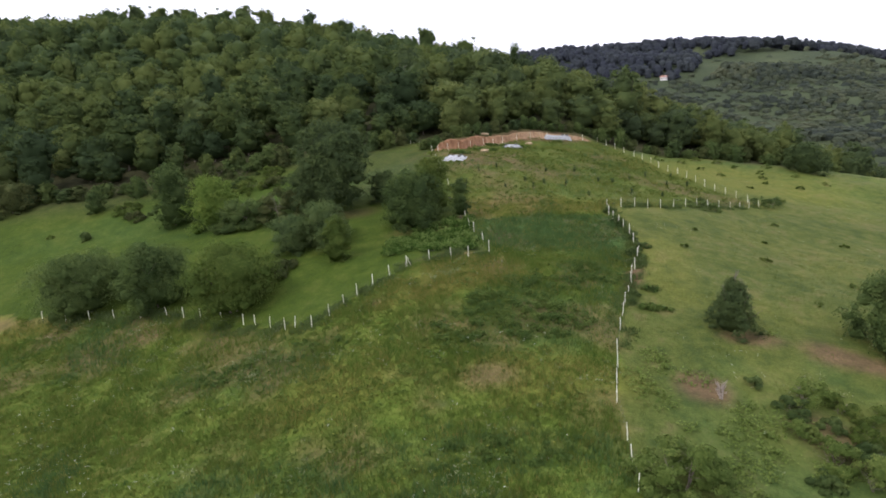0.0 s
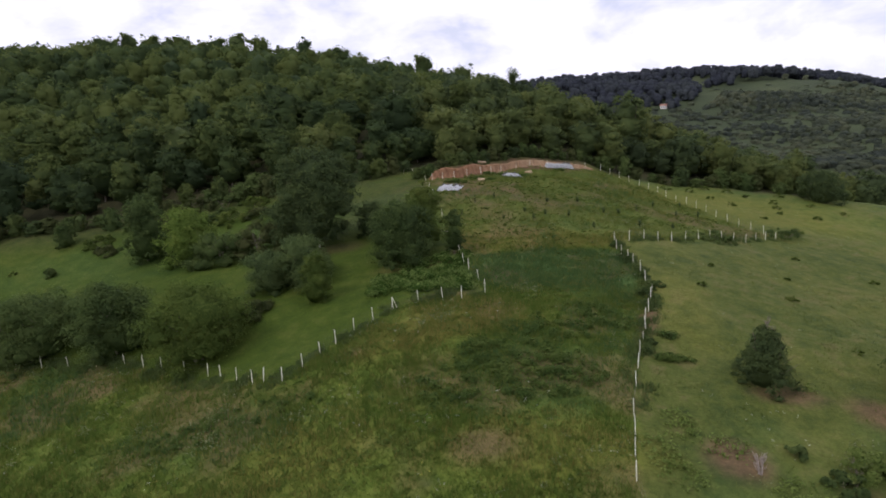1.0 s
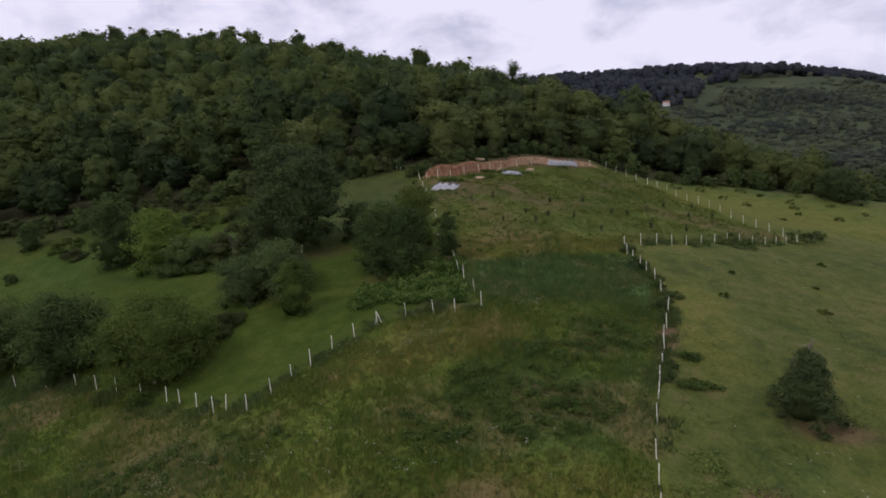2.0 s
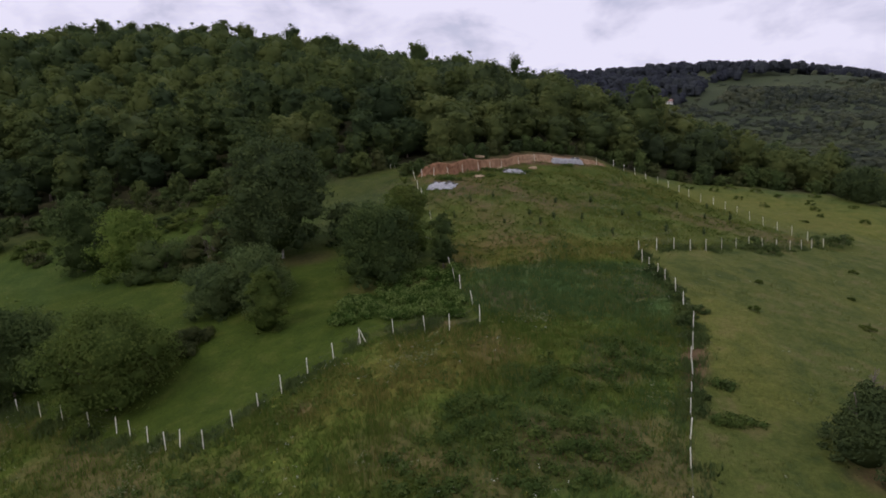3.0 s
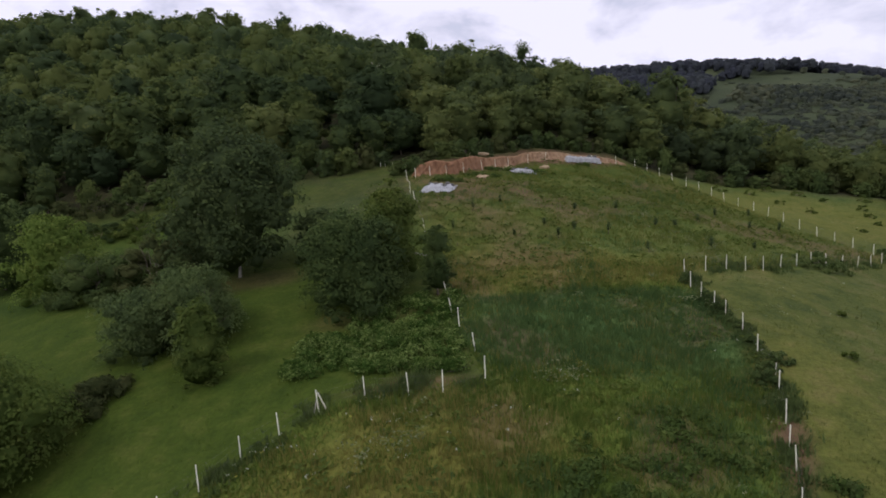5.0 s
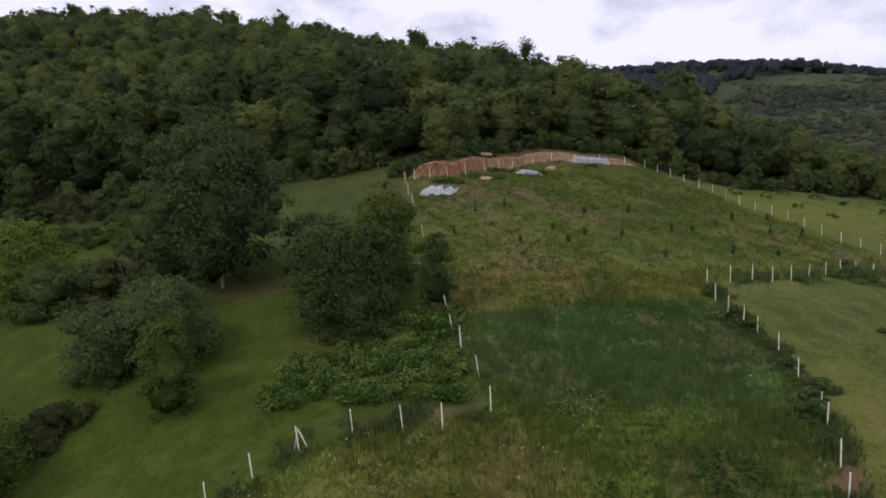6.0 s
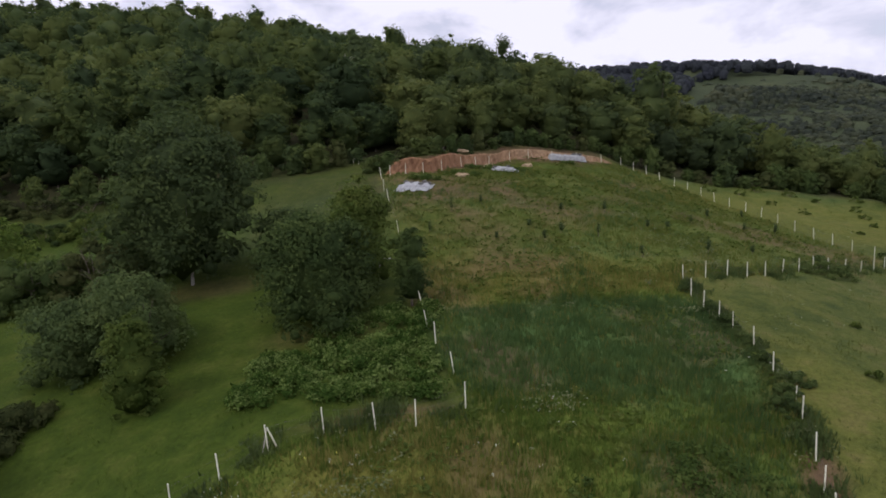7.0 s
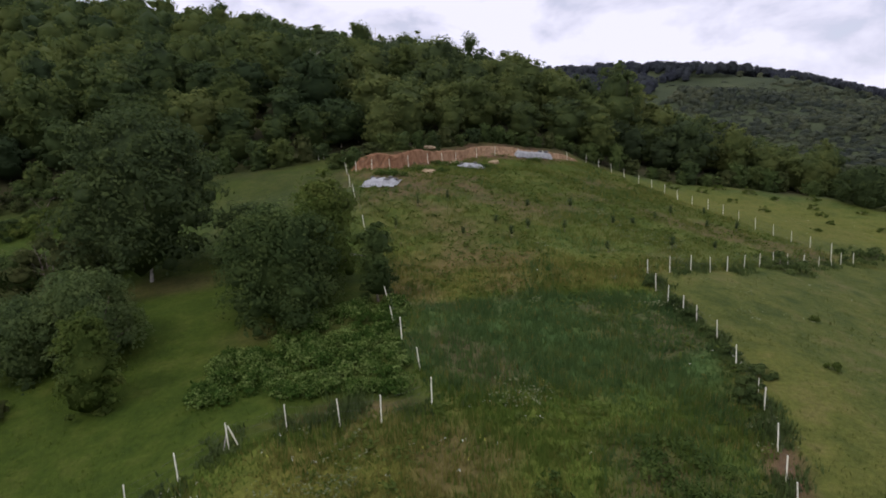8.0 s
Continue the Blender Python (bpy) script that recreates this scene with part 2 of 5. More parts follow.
LUSH_BLADE = leaf_material("lush_grass_blades", [(0.052, 0.104, 0.030), (0.076, 0.132, 0.037), (0.110, 0.158, 0.041)], 0.7, 0.0, 0.4, 3.0, 0.0)
DRY_BLADE = leaf_material("dry_grass_blades", [(0.135, 0.142, 0.029), (0.185, 0.174, 0.043), (0.23, 0.206, 0.064)], 0.8, 0.0, 0.5, 3.0, 0.0)
BARK = plain_material("bark", (0.10, 0.08, 0.06), (0.24, 0.20, 0.16), 3.0, 0.9, 0.6)
TWIG = plain_material("bleached_twigs", (0.22, 0.18, 0.15), (0.42, 0.36, 0.31), 4.0, 0.9, 0.4)
PALE_BARK = plain_material("bleached_wood", (0.28, 0.25, 0.22), (0.50, 0.46, 0.42), 4.0, 0.85, 0.5)
CONCRETE = plain_material("pale_concrete", (0.66, 0.64, 0.48), (0.90, 0.88, 0.70), 2.5, 0.85, 0.3)
WIRE = plain_material("galvanised_wire", (0.10, 0.10, 0.09), (0.18, 0.17, 0.16), 5.0, 0.7, 0.1, 0.005, 0.4)
CLAY = clay_material()
SOIL = plain_material("dug_soil", (0.26, 0.18, 0.10), (0.46, 0.36, 0.22), 1.5, 0.95, 0.6, 0.1)
SHEET = plain_material("pale_plastic_sheet", (0.24, 0.245, 0.25), (0.43, 0.44, 0.44), 1.2, 0.45, 0.4, 0.06)
STONE = plain_material("grey_stone", (0.06, 0.06, 0.055), (0.18, 0.17, 0.16), 2.5, 0.9, 0.6, 0.05)
PETAL_WHITE = plain_material("white_petals", (0.28, 0.31, 0.20), (0.48, 0.50, 0.38), 4.0, 0.8, 0.1)
PALE_WEED = leaf_material("pale_weed_heads", [(0.12, 0.15, 0.06), (0.19, 0.22, 0.10), (0.28, 0.30, 0.16)], 1.2, 0.0, 0.6, 3.0, 0.0)
PETAL_YELLOW = plain_material("yellow_petals", (0.26, 0.27, 0.04), (0.42, 0.40, 0.07), 4.0, 0.8, 0.1)
PLASTER = plain_material("white_plaster", (0.60, 0.58, 0.54), (0.78, 0.76, 0.72), 0.6, 0.9, 0.1)
ROOF_TILE = plain_material("red_roof_tiles", (0.26, 0.14, 0.11), (0.38, 0.21, 0.16), 0.8, 0.9, 0.4)
DARK_GLASS = plain_material("dark_window_glass", (0.03, 0.035, 0.04), (0.06, 0.065, 0.07), 1.0, 0.15, 0.0)


# ---------------------------------------------------------------- the lie of the land
GX = np.array([-220, -110, -60, -30, 0, 25, 50, 85, 140, 240.0])
GY = np.array([-40, 40, 70, 100, 130, 160, 200, 260, 340.0])
GZ = np.array([
    [-46.8, -33.1, -27.2, -20.1, -12.3, -3.3, 12.0, 35.0, 44.0],
    [-44.5, -37.1, -32.6, -23.8, -14.5, -5.2, 10.6, 32.5, 41.0],
    [-42.0, -35.0, -30.1, -22.9, -12.7, -3.2, 10.3, 28.4, 29.5],
    [-39.0, -30.3, -26.2, -17.7, -11.9, -1.0, 10.0, 24.2, 19.0],
    [-35.8, -26.1, -19.0, -14.6, -7.6, -3.6, 8.4, 15.8, 8.5],
    [-35.9, -28.3, -21.8, -15.9, -11.1, -5.8, 6.0, 8.8, 0.0],
    [-37.7, -30.8, -25.6, -21.5, -16.9, -12.2, -4.8, -3.2, -10.0],
    [-40.5, -34.8, -31.6, -27.5, -22.6, -16.6, -15.7, -19.0, -22.4],
    [-44.4, -41.3, -39.7, -37.0, -31.3, -24.6, -34.7, -38.3, -39.9],
    [-49.7, -50.3, -50.2, -49.8, -49.1, -49.0, -50.1, -53.8, -55.1]])


def weights(v, k):
    """Smooth interpolation weights of the stations k at the places v."""
    v, n = np.clip(v, k[0], k[-1]), len(k)
    i = np.clip(np.searchsorted(k, v, side="right") - 1, 0, n - 2)
    w, row, h = np.zeros((len(v), n)), np.arange(len(v)), k[i + 1] - k[i]
    s = (v - k[i]) / h
    w[row, i] += 2 * s**3 - 3 * s**2 + 1
    w[row, i + 1] += 3 * s**2 - 2 * s**3
    for j, c in ((i, s**3 - 2 * s**2 + s), (i + 1, s**3 - s**2)):
        a, b = np.clip(j - 1, 0, n - 1), np.clip(j + 1, 0, n - 1)
        d = c * h / (k[b] - k[a])
        w[row, b] += d
        w[row, a] -= d
    return w


WAVES = np.random.RandomState(5)
WAVE_SET = [(WAVES.uniform(0, 6.28), WAVES.uniform(0, 6.28)) for _ in range(24)]


def ripple(x, y, length, first=0, count=8):
    """Uneven swells of about the given wavelength, in -1..1."""
    z = 0
    for a, f in WAVE_SET[first:first + count]:
        k = 6.283 / length * (0.6 + 0.8 * (f / 6.283))
        z = z + np.sin(k * (x * np.cos(a) + y * np.sin(a)) + f)
    return z / count * 1.8


def patchy(x, y, length, seed=0):
    """Irregular patches of about the given size, three octaves of value noise, in -1..1."""
    table = np.random.RandomState(900 + seed).uniform(-1, 1, (64, 64))
    out, total, amp = 0, 0, 1.0
    for k in range(3):
        u, v = (x * 0.83 + y * 0.56) / length + 7.3 * k, (y * 0.83 - x * 0.56) / length + 3.1 * k
        i, j = np.floor(u).astype(int), np.floor(v).astype(int)
        a, b = u - i, v - j
        a, b = a * a * (3 - 2 * a), b * b * (3 - 2 * b)
        t00, t10, t01, t11 = table[i % 64, j % 64], table[(i + 1) % 64, j % 64], table[i % 64, (j + 1) % 64], table[(i + 1) % 64, (j + 1) % 64]
        out = out + amp * ((t00 * (1 - a) + t10 * a) * (1 - b) + (t01 * (1 - a) + t11 * a) * b)
        total, amp, length = total + amp, amp * 0.55, length * 0.46
    return np.clip(out / total * 1.7, -1, 1)


def smooth(v, a, b):
    s = np.clip((v - a) / (b - a), 0, 1)
    return s * s * (3 - 2 * s)


BANK_X = np.array([-2.0, 4.0, 9.0, 15.5, 20.0, 29.0, 36.5])
BANK_Y = np.array([138.4, 144.2, 151.0, 157.2, 160.4, 163.4, 166.4])


def bank_y(x):
    return np.interp(x, BANK_X, BANK_Y)


def bank_height(x):
    return (2.2 - 0.034 * (x + 2)) * (0.6 + 0.4 * smooth(x, -2.5, 3.5)) * smooth(x, -2.4, -0.6) * (1 - smooth(x, 32.0, 38.5))


def land(x, y):
    """The ground's height in metres."""
    x, y = np.asarray(x, float), np.asarray(y, float)
    shape = np.broadcast(x, y).shape
    x, y = np.broadcast_to(x, shape).ravel(), np.broadcast_to(y, shape).ravel()
    near = np.empty(len(x))
    for s in range(0, len(x), 50000):
        e = slice(s, s + 50000)
        near[e] = np.einsum("ni,nj,ij->n", weights(x[e], GX), weights(y[e], GY), GZ)
    crest = 88 - np.where(x < 300, 0.00035, 0.00052) * (x - 300) ** 2 - 7 * (1 - smooth(x, 290, 400)) * smooth(x, 150, 240)
    crest = np.maximum(crest, 15) + 5 * ripple(x, y, 260, 3)
    far = -52 + (crest + 52) * np.exp(-((y - 1000) / np.where(y < 1000, 430, 900)) ** 2) + 7 * ripple(x, y, 170, 9)
    side = np.maximum(np.maximum(np.abs(x + 0) - 200, 0) / 160, np.maximum(np.maximum(y - 320, -y - 20), 0) / 160)
    blend = smooth(side, 0, 1)
    z = near * (1 - blend) + far * blend
    quiet = 1 - blend
    z = z + quiet * (0.30 * ripple(x, y, 17, 0) + 0.07 * ripple(x, y, 4.5, 8) + 0.02 * ripple(x, y, 1.9, 14))
    d = y - bank_y(x)
    z = z + bank_height(x) * smooth(d, -0.35, 0.35) * (1 - smooth(d, 2, 16))
    return z.reshape(shape)


def land1(x, y):
    return float(land(np.array([x]), np.array([y]))[0])


def inside(x, y, outline):
    """Which of the places lie in a closed outline."""
    hit = np.zeros(len(x), bool)
    for (x0, y0), (x1, y1) in zip(outline, outline[1:] + outline[:1]):
        cross = (y0 > y) != (y1 > y)
        hit ^= cross & (x < (x1 - x0) * (y - y0) / ((y1 - y0) or 1e-9) + x0)
    return hit


FIELD = [(-58, 92), (-36.7, 83.8), (-21, 74.7), (-15.5, 71.5), (-12.3, 74.7), (-7.4, 80.3), (-2.5, 82.6), (5, 83.8), (3.1, 94.5),
         (-0.7, 124.7), (-2.3, 137), (-1, 138), (4, 143.2), (9, 150), (15, 156), (20, 159.6), (29, 162.6), (37.4, 166.7), (44.6, 160.5), (49, 149.7),
         (52.7, 138), (58, 127.5), (46.8, 120.1), (35.4, 111.4), (25.1, 105.2), (25.1, 95.6), (23.9, 84.2), (20, 73.5), (16.8, 65), (13.3, 52.6),
         (12.2, 42.5), (10, 10), (6, -260), (-260, -260), (-260, 150)]
WOOD_EDGE_X = np.array([-400, -260, -91, -62, -49, -31, -14, -6, 0, 8, 20, 36, 48, 63, 84, 100, 130, 200, 400.0])
WOOD_EDGE_Y = np.array([170, 146, 133, 133, 141, 144, 147, 153, 151, 154.5, 162.5, 169, 168, 170, 167, 180, 188, 210, 300.0])


def wood_edge(x):
    return np.interp(x, WOOD_EDGE_X, WOOD_EDGE_Y)


def blob(x, y, cx, cy, rx, ry, turn=0.0, soft=0.45):
    c, s = math.cos(radians(turn)), math.sin(radians(turn))
    u, v = ((x - cx) * c + (y - cy) * s) / rx, ((y - cy) * c - (x - cx) * s) / ry
    r = np.sqrt(u * u + v * v) + 0.22 * ripple(x, y, 5.5, 4)
    return 1 - smooth(r, 1 - soft, 1 + soft)


def covers(x, y):
    """Plant cover at the places: lush, dry, bare, pasture, litter, distant, meadow, rough; each 0..1."""
    wx, wy = x + 0.8 * ripple(x, y, 6, 2), y + 0.8 * ripple(x, y, 6, 11)
    field = inside(wx, wy, FIELD).astype(float)
    lush = np.maximum.reduce([
        smooth(wy, 82.5, 89) * (1 - smooth(wy - 0.19 * x, 96.0, 97.4)) * field * smooth(wx, 2, 6) * (1.0 + 0.12 * patchy(x, y, 7, 7)),
        0.45 * blob(x, y, 8, 66, 6.5, 6.5), 0.35 * blob(x, y, 17, 78, 4, 5), 0.3 * blob(x, y, -22, 66, 10, 4, -15), 0.25 * blob(x, y, 2, 47, 10, 3), 0.5 * blob(x, y, 31, 50, 13, 10), 0.3 * blob(x, y, -30, 122, 40, 9, 8), 0.7 * smooth(y - wood_edge(x), -17, -3) * smooth(x, 38, 48) * np.clip(0.6 + 0.7 * patchy(x, y, 7, 6), 0, 1), 0.62 * np.clip(patchy(x, y, 8, 12) * 1.2 - 0.15, 0, 1) * field * (1 - 0.5 * smooth(wy, 100, 104))])
    dry = np.maximum.reduce([
        0.8 * smooth(wy - 0.19 * x, 96.8, 99.0) * (1 - smooth(wy, 106, 113)) * field,
        0.35 * smooth(wy, 112, 122) * field * np.clip(0.9 * patchy(x, y, 12, 5), 0, 1),
        0.95 * blob(x, y, 0, 75.5, 8, 5, 20), 0.6 * blob(x, y, 9, 56, 8, 3.5), 0.5 * blob(x, y, -12, 58, 6, 5), 0.45 * blob(x, y, 27, 84, 4, 12, -10),
        0.55 * blob(x, y, 62, 148, 24, 12, -30), 0.4 * np.clip(patchy(x, y, 10, 13), 0, 1) * (1 - field) * smooth(x, 15, 22)])
    bare = np.maximum.reduce([
        0.6 * blob(x, y, 3.2, 56, 2.6, 1.8), 0.6 * blob(x, y, -52.6, 86, 3.2, 2.2), 0.6 * blob(x, y, -37.6, 80.3, 2.4, 1.8), 0.45 * blob(x, y, -26, 73.5, 2.6, 1.6),
        0.75 * blob(x, y, 21.6, 55.6, 2.3, 2.3), 0.7 * blob(x, y, 38.3, 62.6, 4.0, 2.2, -35), 0.6 * blob(x, y, 30.5, 65.3, 3.2, 1.4), 0.85 * blob(x, y, 21.7, 78.0, 0.9, 5.0, -20),
        0.2 * blob(x, y, -4.5, 96, 4.5, 1.6), 0.3 * blob(x, y, -17, 107.5, 6, 2.4), 0.55 * blob(x, y, 30, 50.5, 2.4, 3, 10),
        0.55 * blob(x, y, -9, 73, 1.5, 1.0), 0.45 * blob(x, y, 0.5, 83.6, 4.5, 0.9, 4), 1.5 * np.clip(patchy(x, y, 6.0, 10) + 0.05, 0, 0.42) * blob(x, y, 11, 132, 14, 12), 0.8 * np.clip(patchy(x, y, 7.0, 22) - 0.15, 0, 0.6) * field,
        1.0 * smooth(y - bank_y(x), -4.5, -2.0) * (1 - smooth(y - bank_y(x), 0.5, 2.0)) * smooth(x, -3, 0) * (1 - smooth(x, 31, 36)) * np.clip(0.75 + 0.5 * patchy(x, y, 3, 6), 0, 1)])
    litter = 0.4 * blob(x, y, -8, 129, 11, 15) * (1 - field) + smooth((y - wood_edge(x) + 1.5 * patchy(x, y, 8, 5)) / np.where(x < 6, 2.2, 1.0), -5.0, 3.5)
    pasture = (1 - field) * 0.95
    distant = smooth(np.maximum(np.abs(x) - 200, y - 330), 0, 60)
    meadow = (1 - field) * (1 - smooth(x, -4, 8)) * 0.9
    rough = np.maximum(field * smooth(wy, 107, 114) * (0.85 + 0.15 * patchy(x, y, 9, 21)), (1 - field) * smooth(wx, 34, 46) * smooth(wy + 0.35 * (x - 60), 122, 148) * np.clip(0.7 + 0.6 * patchy(x, y, 9, 23), 0, 1))
    return np.clip([lush, dry, bare, pasture, litter * (1 - distant), distant, meadow, rough], 0, 1)


# ---------------------------------------------------------------- mesh helpers
def build_mesh(name, verts, faces, material, smooth_faces=False, normals=None):
    """A mesh from an (n, 3) array and a list of face arrays, (m, 3) or (m, 4)."""
    me = bpy.data.meshes.new(name)
    verts = np.asarray(verts, np.float32)
    faces = [np.asarray(f, np.int32) for f in faces if len(f)]
    loops = np.concatenate([f.ravel() for f in faces])
    sizes = np.concatenate([np.full(len(f), f.shape[1], np.int32) for f in faces])
    me.vertices.add(len(verts))
    me.vertices.foreach_set("co", verts.ravel())
    me.loops.add(len(loops))
    me.loops.foreach_set("vertex_index", loops)
    me.polygons.add(len(sizes))
    me.polygons.foreach_set("loop_start", np.concatenate([[0], np.cumsum(sizes)[:-1]]).astype(np.int32))
    me.polygons.foreach_set("loop_total", sizes)
    me.polygons.foreach_set("use_smooth", np.full(len(sizes), smooth_faces))
    me.update(calc_edges=True)
    me.materials.append(material)
    if normals is not None:
        me.normals_split_custom_set_from_vertices(np.asarray(normals, np.float32).tolist())
    return me


class Shape:
    """Gathers vertices and faces of one mesh."""

    def __init__(self):
        self.v, self.f3, self.f4, self.nv, self.tones, self.n = [], [], [], [], [], 0

    def add(self, verts, tris=(), quads=(), normals=None, tones=None):
        self.v.append(np.asarray(verts, float).reshape(-1, 3))
        if tones is not None:
            self.tones.append(np.broadcast_to(np.asarray(tones, float), (len(self.v[-1]),)))
        if normals is not None:
            self.nv.append(np.asarray(normals, float))
        if len(tris):
            self.f3.append(np.asarray(tris) + self.n)
        if len(quads):
            self.f4.append(np.asarray(quads) + self.n)
        self.n += len(self.v[-1])
        return self

    def mesh(self, name, material, smooth_faces=False):
        faces = []
        if self.f3:
            faces.append(np.concatenate(self.f3))
        if self.f4:
            faces.append(np.concatenate(self.f4))
        normals = np.concatenate(self.nv) if self.nv else None
        me = build_mesh(name, np.concatenate(self.v), faces, material, smooth_faces or normals is not None, normals)
        if self.tones:
            me.attributes.new("tone", "FLOAT", "POINT").data.foreach_set("value", np.concatenate(self.tones).astype(np.float32))
        return me


def tube(shape, path, radii, sides=6):
    """A tapered tube along a path, closed at its tip."""
    path = np.asarray(path, float)
    n = len(path)
    verts = []
    for i in range(n):
        d = path[min(i + 1, n - 1)] - path[max(i - 1, 0)]
        d = d / (np.linalg.norm(d) + 1e-9)
        u = np.cross(d, (0.3, 1, 0.1))
        u /= np.linalg.norm(u) + 1e-9
        w = np.cross(d, u)
        a = np.arange(sides) * 2 * np.pi / sides
        verts.append(path[i] + radii[i] * (np.cos(a)[:, None] * u + np.sin(a)[:, None] * w))
    verts.append(path[-1:] + (path[-1] - path[-2]) * 0.02)
    quads = [[i * sides + k, i * sides + (k + 1) % sides, (i + 1) * sides + (k + 1) % sides, (i + 1) * sides + k] for i in range(n - 1) for k in range(sides)]
    tris = [[(n - 1) * sides + k, (n - 1) * sides + (k + 1) % sides, n * sides] for k in range(sides)]
    shape.add(np.concatenate(verts), tris, quads)


def box(shape, centre, size, turn=None, taper=1.0, bevel=0.0):
    """A box with a chamfered upright edge ring; turn is a 3 x 3 matrix."""
    x, y, z = np.asarray(size) / 2
    b = bevel
    ring = [(-x + b, -y), (x - b, -y), (x, -y + b), (x, y - b), (x - b, y), (-x + b, y), (-x, y - b), (-x, -y + b)] if b else [(-x, -y), (x, -y), (x, y), (-x, y)]
    n = len(ring)
    verts = np.array([(*p, -z) for p in ring] + [(p[0] * taper, p[1] * taper, z) for p in ring] + [(0, 0, -z), (0, 0, z)])
    quads = [[k, (k + 1) % n, n + (k + 1) % n, n + k] for k in range(n)]
    tris = [[(k + 1) % n, k, 2 * n] for k in range(n)] + [[n + k, n + (k + 1) % n, 2 * n + 1] for k in range(n)]
    if turn is not None:
        verts = verts @ np.asarray(turn).T
    shape.add(verts + np.asarray(centre), tris, quads)


def part(name, mesh, parent, label="", m=None):
    ob = new(name, mesh)
    ob.parent = parent
    if m is not None:
        ob.matrix_basis = m
    if label:
        tagged(ob, label)
    return ob


BALL = bmesh.new()
bmesh.ops.create_icosphere(BALL, subdivisions=1, radius=1)
BALL_V = np.array([v.co[:] for v in BALL.verts])
BALL_F = np.array([[v.index for v in f.verts] for f in BALL.faces])
BALL.free()
BALL = bmesh.new()
bmesh.ops.create_icosphere(BALL, subdivisions=2, radius=1)
BALL2_V = np.array([v.co[:] for v in BALL.verts])
BALL2_F = np.array([[v.index for v in f.verts] for f in BALL.faces])
BALL.free()


def units(rng, n):
    d = rng.normal(size=(n, 3))
    return d / np.linalg.norm(d, axis=1)[:, None]


def unit(v):
    return v / (np.linalg.norm(v, axis=1)[:, None] + 1e-9)


def leaves(shape, rng, centres, normals, size, jitter=0.55, aspect=1.6, form=None, own=0.35, tones=None):
    """Small folded leaf sprays that lie about across the normals."""
    n = len(centres)
    nm = normals + jitter * rng.normal(size=(n, 3))
    nm /= np.linalg.norm(nm, axis=1)[:, None]
    u = np.cross(nm, rng.normal(size=(n, 3)))
    u /= np.linalg.norm(u, axis=1)[:, None] + 1e-9
    w = np.cross(nm, u)
    s = size * rng.uniform(0.55, 1.35, n)[:, None]
    a, b = u * s * aspect * 0.5, w * s * 0.5
    fold = nm * s * 0.22
    verts = np.stack([centres - a - fold, centres - b * rng.uniform(0.6, 1, (n, 1)), centres + a - fold * 0.6, centres + b], 1).reshape(-1, 3)
    shade = None if form is None else np.repeat(unit(unit(form) * 0.8 + nm * own), 4, 0)
    shape.add(verts, quads=np.arange(4 * n).reshape(n, 4), normals=shade, tones=None if tones is None else np.repeat(tones, 4))


def crown(rng, lobes, per, size, core=0.52, jitter=0.4, whole=True, top=0.5, own=0.25, bunch=0.9, round_by=0.5, ball=None, sunk=0.6, reach=1.06, sprigs=6, mottle=0.09, pith=1.0):
    """Foliage of lobes (x, y, z, r, squash): an uneven inner mass, and on every lobe a few smaller sprigs
    that carry the leaf sprays. top: the share of the leaves that keep to the upper half of each sprig."""
    s = Shape()
    lobes = np.asarray(lobes, float)
    ball_v, ball_f = ball or (BALL_V, BALL_F)
    heart = np.average(lobes[:, :3], axis=0, weights=lobes[:, 3] ** 2) - (0, 0, lobes[:, 3].max() * sunk) if whole else None
    for k, (x, y, z, r, q) in enumerate(lobes):
        fill = min(0.8, core * 1.2) if whole and k < 3 else core * pith
        v = ball_v * (fill * r * rng.uniform(0.78, 1.1, (len(ball_v), 1)))
        v[:, 2] *= q
        out = unit(v + (x, y, z) - heart) if whole else ball_v * 0
        # inner mass toned darker: shade inside the crown put into its colour
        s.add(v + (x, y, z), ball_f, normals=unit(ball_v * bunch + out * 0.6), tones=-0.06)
    m = len(lobes)
    own_lobe = np.repeat(np.arange(m), sprigs + 1)
    d = units(rng, len(own_lobe))
    d[:, 2] = np.where(d[:, 2] < -0.25, -d[:, 2], d[:, 2])
    r0, q0 = lobes[own_lobe, 3], lobes[own_lobe, 4]
    first = np.arange(len(own_lobe)) % (sprigs + 1) == 0
    r1 = r0 * np.where(first, 0.94, rng.uniform(0.34, 0.56, len(own_lobe)))
    far = np.where(first, 0.0, (r0 * 1.02 - r1))
    mid = lobes[own_lobe, :3] + d * far[:, None] * np.stack([np.ones_like(q0), np.ones_like(q0), q0], 1)
    sprig_tone = rng.normal(size=len(own_lobe)) * mottle
    area = r1 ** 2 * np.where(first, 0.45, 1.0)
    pick = np.repeat(np.arange(len(own_lobe)), rng.multinomial(per, area / area.sum()))
    n = len(pick)
    d = units(rng, n)
    d[:, 2] = np.where((d[:, 2] < -0.5) | (rng.uniform(0, 1, n) < top), np.abs(d[:, 2]), d[:, 2])
    p = d * (r1[pick] * (reach - 0.5 * rng.uniform(0, 1, n) ** 1.4))[:, None]
    p[:, 2] *= q0[pick]
    p += mid[pick]
    away = unit(p - lobes[own_lobe[pick], :3])
    out = unit(p - heart) if whole else d * 0
    leaves(s, rng, p, d + (0, 0, 0.35), size, jitter, form=(d * 0.6 + away * 0.5) * bunch + out * round_by + (0, 0, 0.1), own=own, tones=sprig_tone[pick])
    return s


